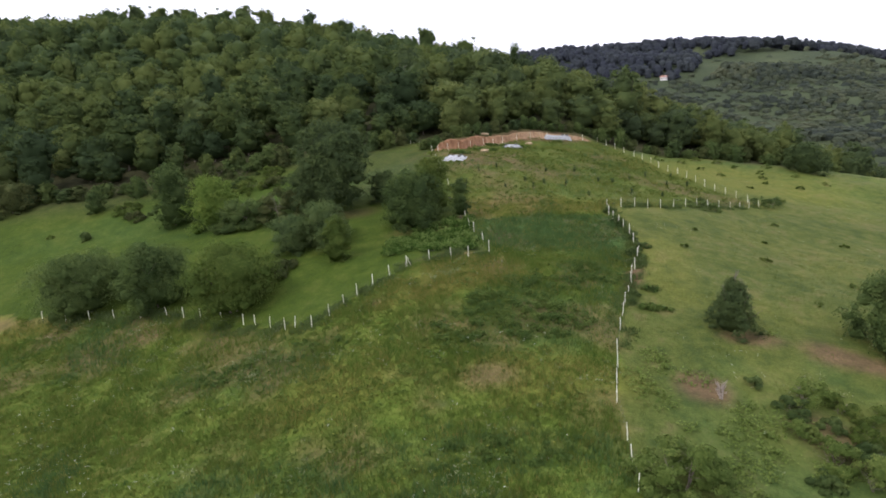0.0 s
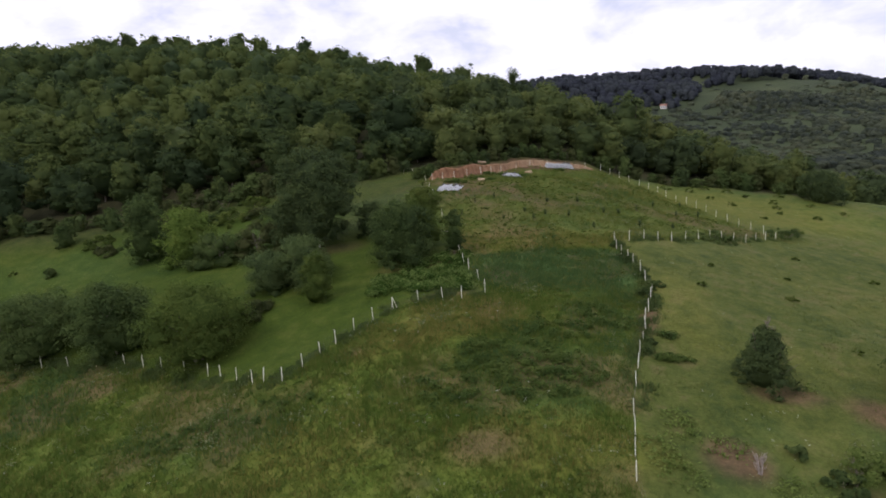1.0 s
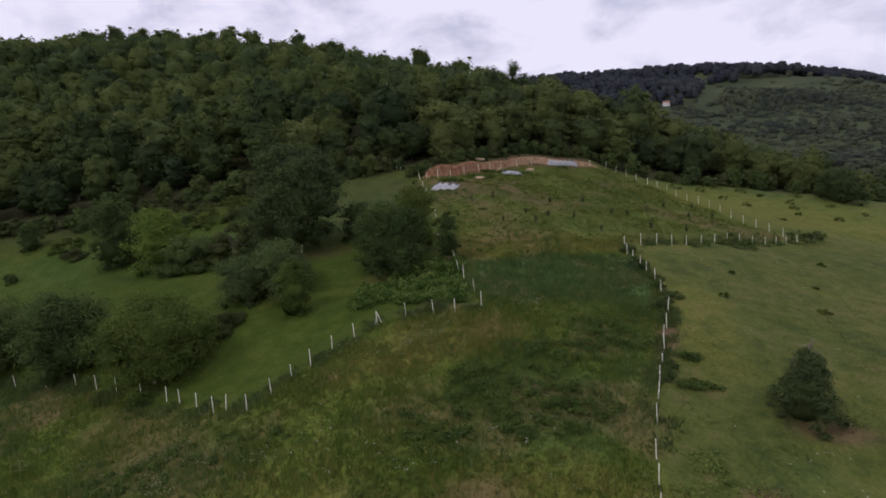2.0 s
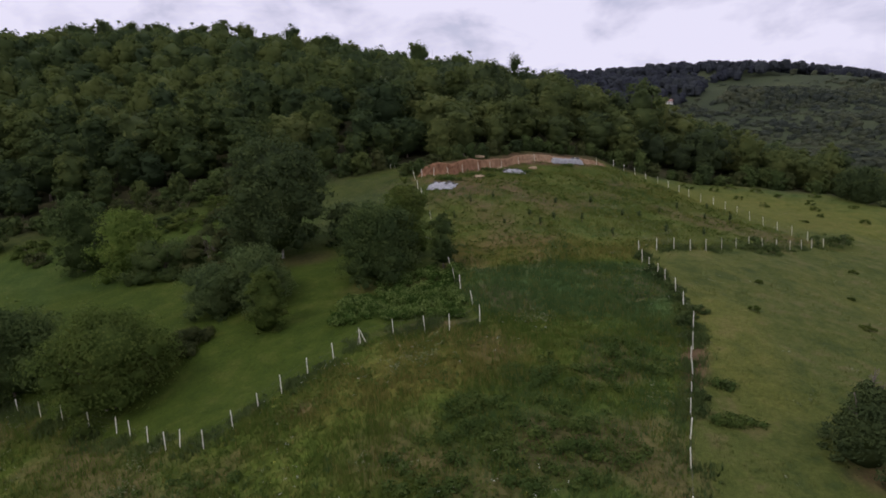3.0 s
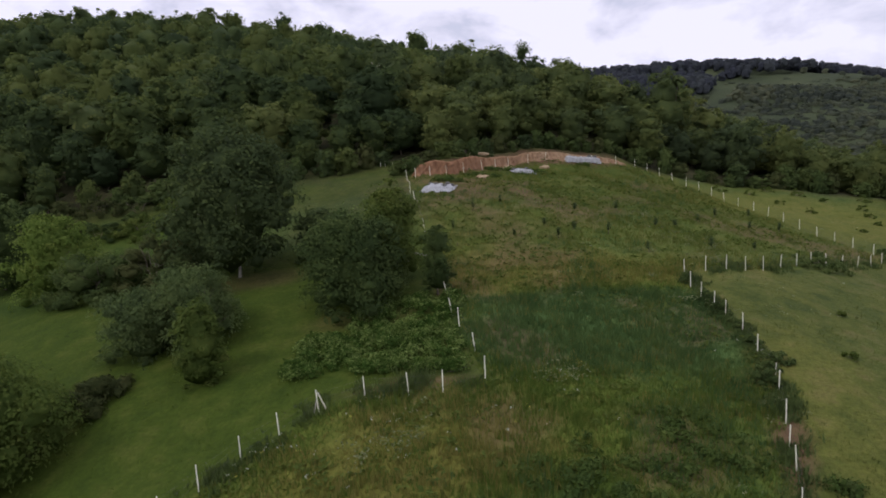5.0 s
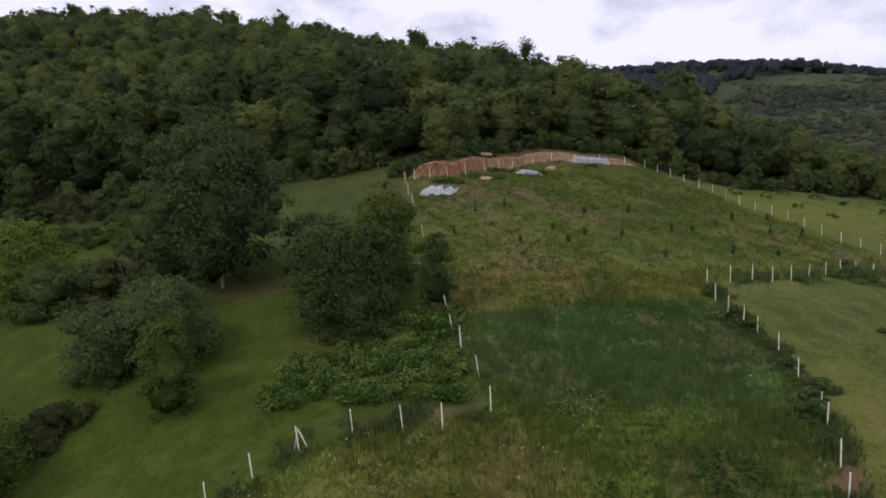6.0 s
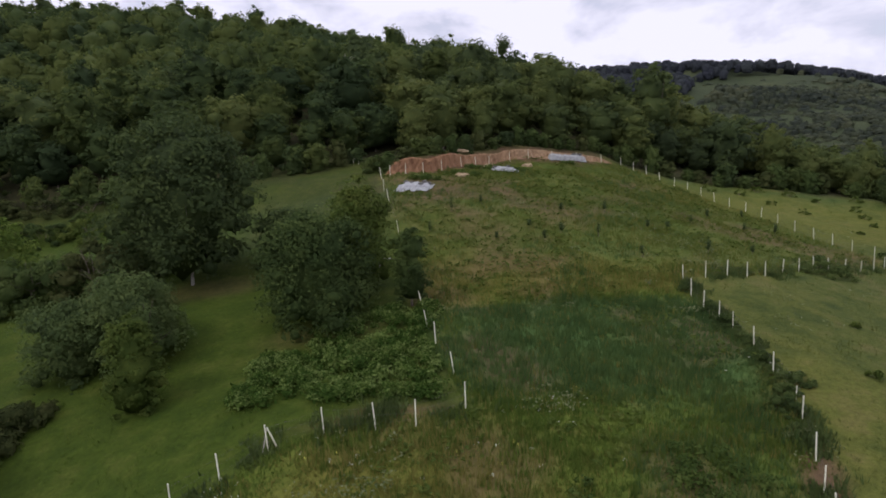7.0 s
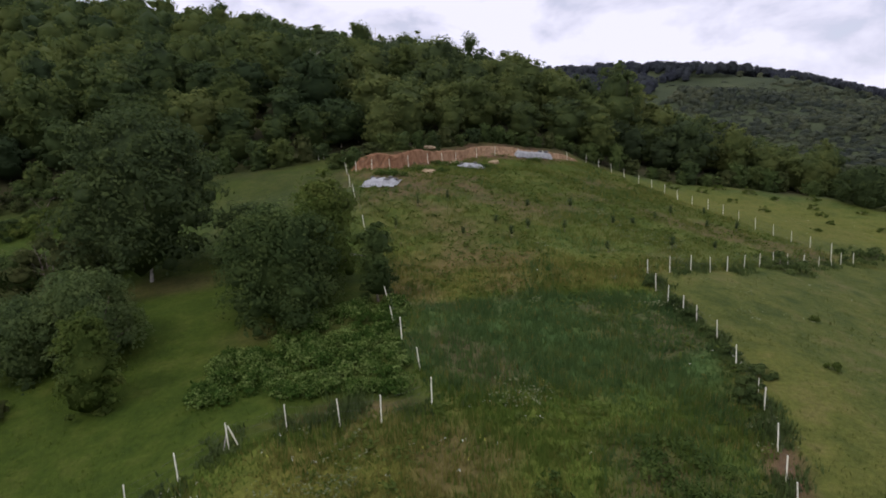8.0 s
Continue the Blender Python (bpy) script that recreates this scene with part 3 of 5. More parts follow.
def outline(shape, t):
    """How wide a crown is at the height t, 0 at its foot and 1 at its top."""
    if shape == "cone":
        return 0.06 + 0.94 * (1 - t) ** 0.85
    if shape == "tent":
        return 0.2 + 0.8 * (1 - t) ** 0.8
    if shape == "egg":
        return max(0.0, 1 - (abs(t - 0.36) / (0.66 if t > 0.36 else 0.75)) ** 2) ** 0.62
    return max(0.0, 1 - (abs(t - 0.36) / (0.66 if t > 0.36 else 0.95)) ** 2.4) ** 0.55


def lobe_set(rng, width, low, high, n, shape="dome", lobe=0.34):
    """Lobes that fill a crown of that width between two heights."""
    a, tall, out = width / 2, high - low, []
    if shape == "sprawl":
        for i in range(n):
            turn, far = rng.uniform(0, 6.28), math.sqrt(rng.uniform(0, 1))
            r = a * lobe * rng.uniform(0.45, 1.0)
            z = low + (high - low) * (1 - 0.8 * far * far) * rng.uniform(0.25, 0.9)
            out.append((math.cos(turn) * a * far, math.sin(turn) * a * far, max(z, r * 0.3), r, rng.uniform(0.6, 0.9)))
        return out
    for t in (0.22, 0.45, 0.68):
        k = outline(shape, t)
        out.append((rng.normal() * a * 0.06, rng.normal() * a * 0.06, low + tall * t, a * k * 0.80, min(1.1, 0.34 * tall / (a * k * 0.8))))
    turn, ph, qh = rng.uniform(0, 6.28, 3)
    for i in range(n):
        t = ((i + rng.uniform(0.1, 0.9)) / n) ** 0.9
        k = outline(shape, t)
        r = a * lobe * rng.uniform(0.55, 1.35) * (0.5 + 0.5 * k)
        q = rng.uniform(0.68, 0.92)
        turn += 2.4 + rng.normal() * 0.35
        bulge = 1 + 0.13 * math.sin(2 * turn + ph + 2.5 * t) + 0.11 * math.sin(3 * turn + qh - 3 * t)
        d = max(0.0, a * k - r * 0.75) * rng.uniform(0.74, 1.06) * bulge
        z = min(max(low + tall * t, low + r * q * 0.5), high * (0.94 + 0.08 * math.sin(turn + ph)) - r * q * 0.85)
        out.append((math.cos(turn) * d, math.sin(turn) * d, z, r, q))
    return out


def trunk(rng, height, radius, limbs, spread, stems=1, lean=0.06):
    """Tapered stem or stems with limbs."""
    s = Shape()
    for k in range(stems):
        a = rng.uniform(0, 6.28)
        off = 0.0 if stems == 1 else radius * 2.4
        foot = np.array([math.cos(a) * off, math.sin(a) * off, -0.5])
        tip = foot + (rng.normal() * lean * height + math.cos(a) * spread * 0.4 * (stems > 1), rng.normal() * lean * height + math.sin(a) * spread * 0.4 * (stems > 1), height)
        t = np.linspace(0, 1, 7)[:, None]
        path = foot + (tip - foot) * t + rng.normal(size=(7, 3)) * radius * 0.5 * t * (1 - t) * 4
        rad = radius * (1.0 - 0.85 * t[:, 0]) * np.where(t[:, 0] == 0, 1.35, 1)
        tube(s, path, rad, 8)
        for i in range(limbs):
            h = rng.uniform(0.3, 0.9)
            p0 = foot + (tip - foot) * h
            b = rng.uniform(0, 6.28)
            length = spread * rng.uniform(0.45, 0.9) * (1.15 - h * 0.6)
            p2 = p0 + (math.cos(b) * length, math.sin(b) * length, length * rng.uniform(0.3, 0.8))
            p1 = (p0 + p2) / 2 + (0, 0, -0.08 * length)
            r0 = radius * (1 - 0.8 * h) * 0.55
            tube(s, [p0, p1, p2], [r0, r0 * 0.65, r0 * 0.2], 5)
    return s


# ---------------------------------------------------------------- the ground
def axis(a, b, step, low, high, growth=1.09):
    v = list(np.arange(a, b + 0.01, step))
    d = step
    while v[-1] < high:
        d = min(d * growth, 220)
        v.append(v[-1] + d)
    d = step
    while v[0] > low:
        d = min(d * growth, 220)
        v.insert(0, v[0] - d)
    return np.array(v)


AX, AY = axis(-66, 96, 0.9, -4300, 4300, 1.12), axis(40, 170, 0.9, -4000, 4600, 1.12)
MX, MY = np.meshgrid(AX, AY)
MZ = land(MX, MY)
ground_verts = np.stack([MX, MY, MZ], -1).reshape(-1, 3)
gi = np.arange(len(AX) * len(AY)).reshape(len(AY), len(AX))
ground_quads = np.stack([gi[:-1, :-1], gi[:-1, 1:], gi[1:, 1:], gi[1:, :-1]], -1).reshape(-1, 4)
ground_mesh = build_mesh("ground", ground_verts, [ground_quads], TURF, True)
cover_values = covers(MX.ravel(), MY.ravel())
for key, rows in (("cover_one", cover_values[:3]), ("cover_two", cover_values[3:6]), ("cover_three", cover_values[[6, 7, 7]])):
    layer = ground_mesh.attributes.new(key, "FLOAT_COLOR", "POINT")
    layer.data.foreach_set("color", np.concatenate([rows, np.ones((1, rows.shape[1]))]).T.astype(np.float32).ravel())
ground = tagged(new("ground", ground_mesh), "rough grassy hillside with weedy field, mown pastures and bare patches", "ground", kind="structure")


def earth_bank():
    """The cut face of clay behind the levelled strip."""
    rng = np.random.RandomState(11)
    s = Shape()
    x = np.linspace(-2.6, 38.2, 150)
    y = bank_y(x) + 0.25 * ripple(x, x * 0, 5, 3)
    h = bank_height(x) * (1 + 0.10 * ripple(x, x * 0, 4, 9))
    foot = land(x, y - 1.4)
    rows = []
    for depth, rise, rough in ((-1.35, -0.15, 0.04), (-0.95, 0.12, 0.05), (-0.72, 0.34, 0.06), (-0.60, 0.58, 0.06), (-0.50, 0.80, 0.05), (-0.38, 0.97, 0.04), (0.1, 1.06, 0.04), (0.9, 0.9, 0.03)):
        rows.append(np.stack([x + rng.normal(size=len(x)) * 0.04, y + depth + rng.normal(size=len(x)) * rough, foot + rise * np.maximum(h, 0.05) + rng.normal(size=len(x)) * 0.03], 1))
    n, m = len(rows), len(x)
    i = np.arange(n * m).reshape(n, m)
    s.add(np.concatenate(rows), quads=np.stack([i[:-1, :-1], i[:-1, 1:], i[1:, 1:], i[1:, :-1]], -1).reshape(-1, 4))
    ob = new("earth_bank", s.mesh("earth_bank", CLAY, False))
    return tagged(ob, "freshly dug orange clay bank cut into the slope", "earth bank", kind="structure")


earth_bank()


# ---------------------------------------------------------------- fences
def post_mesh():
    s = Shape()
    box(s, (0, 0, 0.55), (0.068, 0.068, 1.90), taper=0.88, bevel=0.012)
    return s.mesh("post", CONCRETE)


POST = post_mesh()


def fence(label, places, braced=(), strands=(0.45, 0.85, 1.25), lean=2.0, short=(), slant=-1.5):
    """A line of posts with strained wires; braced: which posts have a strut, by number."""
    rng = np.random.RandomState(int(abs(places[0][0] * 31 + places[0][1] * 7)) % 9999)
    base = new("fence")
    x, y = np.array(places).T
    z = land(x, y)
    base.location = (x[0], y[0], z[0])
    tagged(base, label, "fence", "field fences")
    for k in range(len(x)):
        tilt = Euler((radians(rng.normal() * lean * 0.7), radians(slant + rng.normal() * lean), rng.uniform(0, 1.5)))
        m = Matrix.LocRotScale((x[k] - x[0], y[k] - y[0], z[k] - z[0]), tilt, (0.75, 0.75, 0.58) if k in short else (1, 1, rng.uniform(0.94, 1.05)))
        part("post", POST, base, m=m)
        if k in braced:
            other = k + 1 if k + 1 < len(x) else k - 1
            d = Vector((x[other] - x[k], y[other] - y[k], 0)).normalized()
            for away, wide, stuff in ((0.50, 0.045, CONCRETE), (-0.30, 0.03, PALE_BARK)):
                foot = Vector((x[k] - x[0], y[k] - y[0], z[k] - z[0])) + d * away
                foot.z = land1(foot.x + x[0], foot.y + y[0]) - z[0] - 0.1
                top = Vector((x[k] - x[0] + d.x * 0.03, y[k] - y[0] + d.y * 0.03, z[k] - z[0] + 1.25))
                s = Shape()
                tube(s, [foot, foot.lerp(top, 0.5), top], [wide, wide * 0.95, wide * 0.9], 6)
                part("brace", s.mesh("brace", stuff), base)
    for hgt in strands:
        s = Shape()
        path = []
        for k in range(len(x)):
            path.append((x[k] - x[0], y[k] - y[0], z[k] - z[0] + hgt))
            if k + 1 < len(x):
                path.append(((x[k] + x[k + 1]) / 2 - x[0], (y[k] + y[k + 1]) / 2 - y[0], (z[k] + z[k + 1]) / 2 - z[0] + hgt - 0.05))
        tube(s, path, [0.003] * len(path), 3)
        part("wire", s.mesh("wire", WIRE), base)
    return base


fence("pale concrete post and wire fence beside shrubs and weedy field",
      [(-57.9, 91.9), (-53.8, 90.5), (-49.7, 89.1), (-45.4, 87.4), (-41.0, 85.6), (-36.7, 83.8), (-34.2, 82.9), (-31.7, 81.9), (-28.4, 80.1), (-25.2, 78.3), (-23.3, 76.7), (-21.0, 74.7),
       (-18.8, 72.7), (-17.6, 72.4), (-15.5, 71.4), (-13.7, 72.7), (-12.3, 74.6), (-11.0, 76.6), (-9.35, 78.9), (-7.4, 80.3), (-5.3, 81.8), (-2.5, 82.5), (0.25, 82.2), (2.35, 82.3), (5.05, 83.8)], braced=(20,))
fence("leaning pale concrete posts with wire beside the brambles and young tree",
      [(4.6, 87.9), (3.6, 92.3), (3.1, 94.5), (2.8, 97.7), (2.2, 101.5), (1.4, 107.5), (0.5, 115.0), (-0.8, 123.8), (-1.7, 130.2), (-2.3, 136.0)], lean=3.0, slant=-7.0)
fence("pale concrete posts standing before the orange clay bank",
      [(-1.2, 137.0), (0.75, 138.9), (3.1, 141.4), (5.7, 144.9), (8.7, 148.8), (11.0, 151.2), (13.2, 153.3), (16.8, 156.4), (20.1, 158.8), (24.2, 160.6), (28.6, 161.9), (33.4, 164.2)])
fence("low pale posts along the edge of the wood", [(-2.8, 142.5), (-4.4, 147.6), (-5.4, 150.6), (-6.6, 151.0), (-7.3, 150.4)], short=(1, 2, 3, 4))
fence("pale concrete post fence with wire between weedy field and pasture",
      [(12.2, 42.5), (12.7, 45.8), (13.0, 48.2), (13.3, 52.6), (13.9, 55.0), (14.7, 57.9), (15.4, 60.7), (16.8, 65.0), (17.7, 67.6), (18.6, 70.1), (19.9, 73.5), (20.9, 76.0), (21.4, 77.8), (22.5, 80.4),
       (23.9, 84.2), (24.7, 86.3), (24.75, 89.1), (25.2, 92.6), (25.1, 95.6), (25.0, 97.7), (24.6, 99.6), (24.6, 102.1), (25.1, 105.2)], short=(10, 15))
fence("pale concrete post fence with wire across the pasture's upper end",
      [(27.6, 106.5), (30.1, 107.8), (32.7, 109.4), (35.4, 111.4), (38.4, 113.9), (41.1, 115.8), (43.8, 117.9), (46.3, 119.3), (48.5, 120.0), (51.0, 121.1), (53.3, 122.3), (55.8, 124.2), (58.0, 125.1)])
fence("pale concrete post fence with wire running down the open slope",
      [(37.4, 166.7), (39.3, 165.6), (41.2, 164.4), (42.8, 162.4), (44.6, 160.5), (46.0, 158.3), (47.1, 155.6), (48.0, 152.6), (49.1, 149.8), (50.4, 147.2), (51.4, 144.5), (52.3, 141.6), (52.9, 138.2), (53.8, 135.2), (55.1, 133.2), (56.4, 131.2), (57.4, 128.4)])


# ---------------------------------------------------------------- single trees and shrubs
def plant(name, label, category, x, y, width, height, material, seed, lobes=22, per=2600, size=0.34, low=0.06, shape="dome", stems=1, group="", bark=None, radius=None, sink=0.0, core=0.66, **more):
    """A tree or shrub with its trunk and crown, standing on the ground."""
    rng = np.random.RandomState(seed)
    base = new(name)
    base.location = (x, y, land1(x, y) - sink)
    tagged(base, label, category, group)
    radius = radius or max(0.03, height * 0.016)
    part("trunk", trunk(rng, height * 0.8, radius, 5, width * 0.45, stems).mesh("trunk", bark or BARK), base)
    more["lobe"] = more.get("lobe", 0.34) * (1.0 if shape == "sprawl" else 0.84)
    set_of = np.array(lobe_set(rng, width, height * (low - 0.07), height, int(lobes * (1.0 if shape == "sprawl" else 1.7)), shape, **more))
    fall = land(x + set_of[:, 0], y + set_of[:, 1]) - land1(x, y)
    set_of[:, 2] += fall * np.clip(1.1 - set_of[:, 2] / height, 0, 1)
    close = y < 104
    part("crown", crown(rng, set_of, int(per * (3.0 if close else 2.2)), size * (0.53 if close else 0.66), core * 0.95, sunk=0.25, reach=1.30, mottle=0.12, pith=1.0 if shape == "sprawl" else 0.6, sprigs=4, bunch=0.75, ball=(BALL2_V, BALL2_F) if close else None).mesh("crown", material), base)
    return base


plant("broadleaf_tree", "large dark broad-crowned tree with pale lower stem on the meadow", "tree", -18.3, 109.8, 13.4, 14.8, DARK_LEAF, 21, 44, 9000, 0.36, 0.15, "dome", lobe=0.30, bark=PALE_BARK, radius=0.14)
plant("broadleaf_tree", "round dense tree with drooping dark foliage beside the brambles", "tree", -5.0, 98.4, 9.4, 8.2, SHRUB_LEAF, 22, 30, 6500, 0.30, 0.05, "dome", lobe=0.34)
plant("broadleaf_tree", "bushy tree with mixed green foliage behind the round tree", "tree", -2.4, 103.6, 6.6, 9.2, WEED_LEAF, 23, 18, 4200, 0.30, 0.08, "egg", lobe=0.42, core=0.56)
plant("young_tree", "slim upright young tree with sparse foliage at the fence", "tree", 2.0, 98.9, 3.2, 6.3, SHRUB_LEAF, 24, 18, 1700, 0.26, 0.10, "egg", lobe=0.34)
plant("shrub", "rounded dark brownish shrub between the two larger trees", "shrub", -10.2, 111.0, 5.4, 5.2, DARK_LEAF, 25, 20, 2400, 0.30, 0.04, "dome", 3)
plant("young_tree", "small light green tree with dark undergrowth on the meadow", "tree", -15.0, 88.9, 3.8, 6.4, WEED_LEAF, 26, 22, 2600, 0.26, 0.03, "egg")
plant("willow_shrub", "grey-green bushy willow with several stems on the meadow", "shrub", -17.6, 95.4, 7.6, 6.6, GREY_LEAF, 27, 22, 4200, 0.28, 0.03, "dome", 4, lobe=0.42, core=0.56)
plant("shrub", "low dark green shrub at the foot of the willow", "shrub", -22.4, 96.3, 7.4, 5.2, GREY_LEAF, 28, 20, 3600, 0.28, 0.02, "dome", 3, lobe=0.42, core=0.56)
plant("shrub", "low rusty brown and green shrub on the meadow", "shrub", -23.0, 89.3, 5.2, 1.6, BROWN_LEAF, 29, 28, 1800, 0.26, 0.02, "sprawl", 3)
plant("broadleaf_tree", "bright yellow-green tree at the meadow's upper edge", "tree", -40.2, 115.5, 9.6, 8.6, LIME_LEAF, 30, 28, 4000, 0.32, 0.05, "egg")
plant("broadleaf_tree", "mid-green tree standing beside the yellow-green tree", "tree", -48.3, 118.8, 8.0, 11.4, SHRUB_LEAF, 31, 28, 3800, 0.34, 0.05, "egg")
plant("shrub", "dark green thicket at the foot of the yellow-green tree", "shrub", -34.0, 111.8, 9.0, 5.6, SHRUB_LEAF, 32, 40, 2800, 0.30, 0.02, "sprawl", 3)
plant("shrub", "olive green thicket on the meadow below the wood", "shrub", -27.8, 112.2, 8.6, 6.2, BROWN_LEAF, 33, 40, 2800, 0.30, 0.02, "sprawl", 3)
plant("shrub", "dark thicket beside the large broad-crowned tree", "shrub", -23.6, 115.6, 8.0, 7.0, DARK_LEAF, 34, 22, 2800, 0.30, 0.02, "dome", 3)
plant("shrub", "small rounded shrub alone on the mown meadow", "shrub", -63.3, 116.2, 2.0, 1.5, SHRUB_LEAF, 35, 10, 600, 0.2, 0.0, "dome", 2)
plant("shrub", "brownish shrub at the edge of the wood", "shrub", -84.5, 131.0, 9.0, 6.0, BROWN_LEAF, 36, 22, 2400, 0.34, 0.02, "dome", 3)
plant("shrub", "small slender shrub before the wood's edge", "shrub", -66.5, 127.2, 4.0, 4.4, SHRUB_LEAF, 37, 14, 1300, 0.3, 0.02, "egg", 2)
for k, (hx, hy, hw, hh) in enumerate([(-48.8, 131.0, 6.0, 2.6), (-43.5, 131.5, 5.5, 2.2), (-38.5, 133.0, 6.5, 2.0), (-46.5, 138.5, 6.0, 3.0), (-41.5, 139.5, 6.5, 2.6), (-36.0, 139.0, 5.5, 2.2), (-33.5, 133.5, 5.0, 1.8), (-50.5, 125.5, 5.0, 2.6), (-60.0, 126.0, 5.0, 1.8), (-57.0, 122.5, 4.0, 1.6)]):
    plant("shrub", "low rough olive green scrub between meadow and wood", "shrub", hx, hy, hw, hh, (BROWN_LEAF, SHRUB_LEAF, WEED_LEAF)[k % 3], 140 + k, 26, 1100, 0.28, 0.02, "sprawl", 3, "scrub below the wood", core=0.5, lobe=0.28)
for k, (hx, hy, hw, hh, hm, hs) in enumerate([(-51.6, 92.2, 13.4, 8.2, SHRUB_LEAF, 41), (-39.4, 88.0, 10.5, 8.6, SHRUB_LEAF, 42), (-27.6, 82.6, 12.2, 8.4, WEED_LEAF, 43)]):
    plant("hedge_tree", ("wide dark rounded", "mid-green rounded", "wide leafy light-flecked")[k] + " hedge tree hanging over the post fence", "tree", hx, hy, hw, hh, hm, hs, 17, 6500, 0.32, 0.05, "dome", 4, "hedge trees", lobe=0.46, core=0.56)
CONE = plant("conical_shrub", "dark conical small tree with bare ragged twigs on bare soil", "tree", 28.9, 66.9, 6.5, 5.5, DARK_LEAF, 44, 34, 4200, 0.22, 0.03, "tent", 2, lobe=0.30, core=0.62)


def bare_twigs(base):
    """Leafless twigs that stand out of a crown."""
    rng = np.random.RandomState(221)
    s = Shape()
    for x, y, z, w, h, n in ((0.1, 0.0, 4.2, 0.9, 2.2, 16), (-1.2, -0.2, 3.0, 0.7, 1.8, 9), (0.7, 0.1, 3.6, 0.6, 1.6, 8)):
        stem = [(x * 0.5, y, z - 1.6), (x * 0.8, y, z), (x, y, z + h)]
        tube(s, stem, [0.07, 0.05, 0.015], 5)
        for k in range(n):
            t, a = rng.uniform(0.1, 0.9), rng.uniform(0, 6.28)
            p0 = np.array((x * (0.8 + 0.2 * t), y, z + h * t))
            p2 = p0 + (math.cos(a) * w * (1.1 - t), math.sin(a) * w * (1.1 - t), rng.uniform(0.1, 0.6))
            tube(s, [p0, (p0 + p2) / 2 + rng.normal(size=3) * 0.06, p2], [0.024, 0.018, 0.008], 4)
    part("twigs", s.mesh("twigs", BARK), base, "bare brown twigs")


bare_twigs(CONE)
plant("shrub", "large dense rounded shrub beside a bare slope", "shrub", 45.4, 64.5, 10.6, 9.2, SHRUB_LEAF, 45, 44, 7000, 0.30, 0.02, "dome", 4, lobe=0.30, core=0.8)
plant("shrub", "leafy bright green shrub growing against the fence", "shrub", 15.6, 43.2, 7.2, 4.2, BUSH_LEAF, 46, 44, 5200, 0.24, 0.04, "sprawl", 4, core=0.6, lobe=0.30)
for k, (hx, hy, hw, hh) in enumerate([(30.4, 55.0, 4.2, 2.6), (28.4, 53.4, 3.0, 1.6), (32.6, 54.0, 3.0, 1.8), (27.6, 50.4, 2.6, 1.3), (30.6, 51.6, 2.2, 1.0), (33.8, 50.8, 4.0, 2.2), (28.6, 47.4, 4.4, 2.2), (31.6, 48.0, 3.6, 1.8), (34.6, 47.6, 4.6, 2.4), (30.0, 44.8, 4.8, 2.4), (26.8, 45.2, 2.4, 1.0), (33.2, 44.6, 4.2, 2.0), (36.4, 53.2, 3.4, 1.8), (26.4, 56.8, 1.8, 0.9), (38.2, 50.2, 4.0, 2.2), (37.4, 46.6, 4.6, 2.4)]):
    plant("shrub", "loose sprawling green bush of the thicket on the lower pasture", "shrub", hx, hy, hw, hh, (BUSH_LEAF, SHRUB_LEAF, WEED_LEAF)[k % 3], 330 + k, 16, 1000, 0.24, 0.02, "sprawl", 3, "thicket on the lower pasture", core=0.5, lobe=0.36)
plant("shrub", "dense dark bush before the wood's lower edge", "shrub", 85.0, 160.0, 10.0, 7.0, DARK_LEAF, 50, 26, 3600, 0.34, 0.02, "dome", 4)
plant("shrub", "low flat bush along the cross fence", "shrub", 44.6, 118.0, 6.5, 1.7, SHRUB_LEAF, 51, 26, 1200, 0.22, 0.0, "sprawl", 3, core=0.3, lobe=0.2)
plant("shrub", "low flat bush at the end of the cross fence", "shrub", 61.0, 127.6, 7.0, 1.9, SHRUB_LEAF, 52, 26, 1200, 0.22, 0.0, "sprawl", 3, core=0.3, lobe=0.2)
for k, (hx, hy, hw, hh) in enumerate([(25.6, 103.0, 1.8, 1.3), (25.7, 98.8, 2.4, 1.8), (25.8, 96.0, 2.6, 1.9), (26.2, 93.4, 2.2, 1.5), (26.0, 90.4, 2.0, 1.4), (25.4, 86.8, 2.2, 1.5), (24.3, 85.0, 2.4, 1.8), (26.8, 88.4, 2.6, 0.9), (23.9, 82.8, 1.5, 1.1), (21.6, 73.4, 1.8, 0.8), (20.4, 71.0, 1.5, 1.0), (24.0, 74.8, 1.4, 1.0)]):
    plant("fence_shrub", "low dark green bush growing along the post fence", "shrub", hx - 1.0, hy, hw * 0.75, hh * 0.62, SHRUB_LEAF, 60 + k, 20, 620, 0.2, 0.0, "sprawl", 2, "bushes along the fence", core=0.42, lobe=0.34)
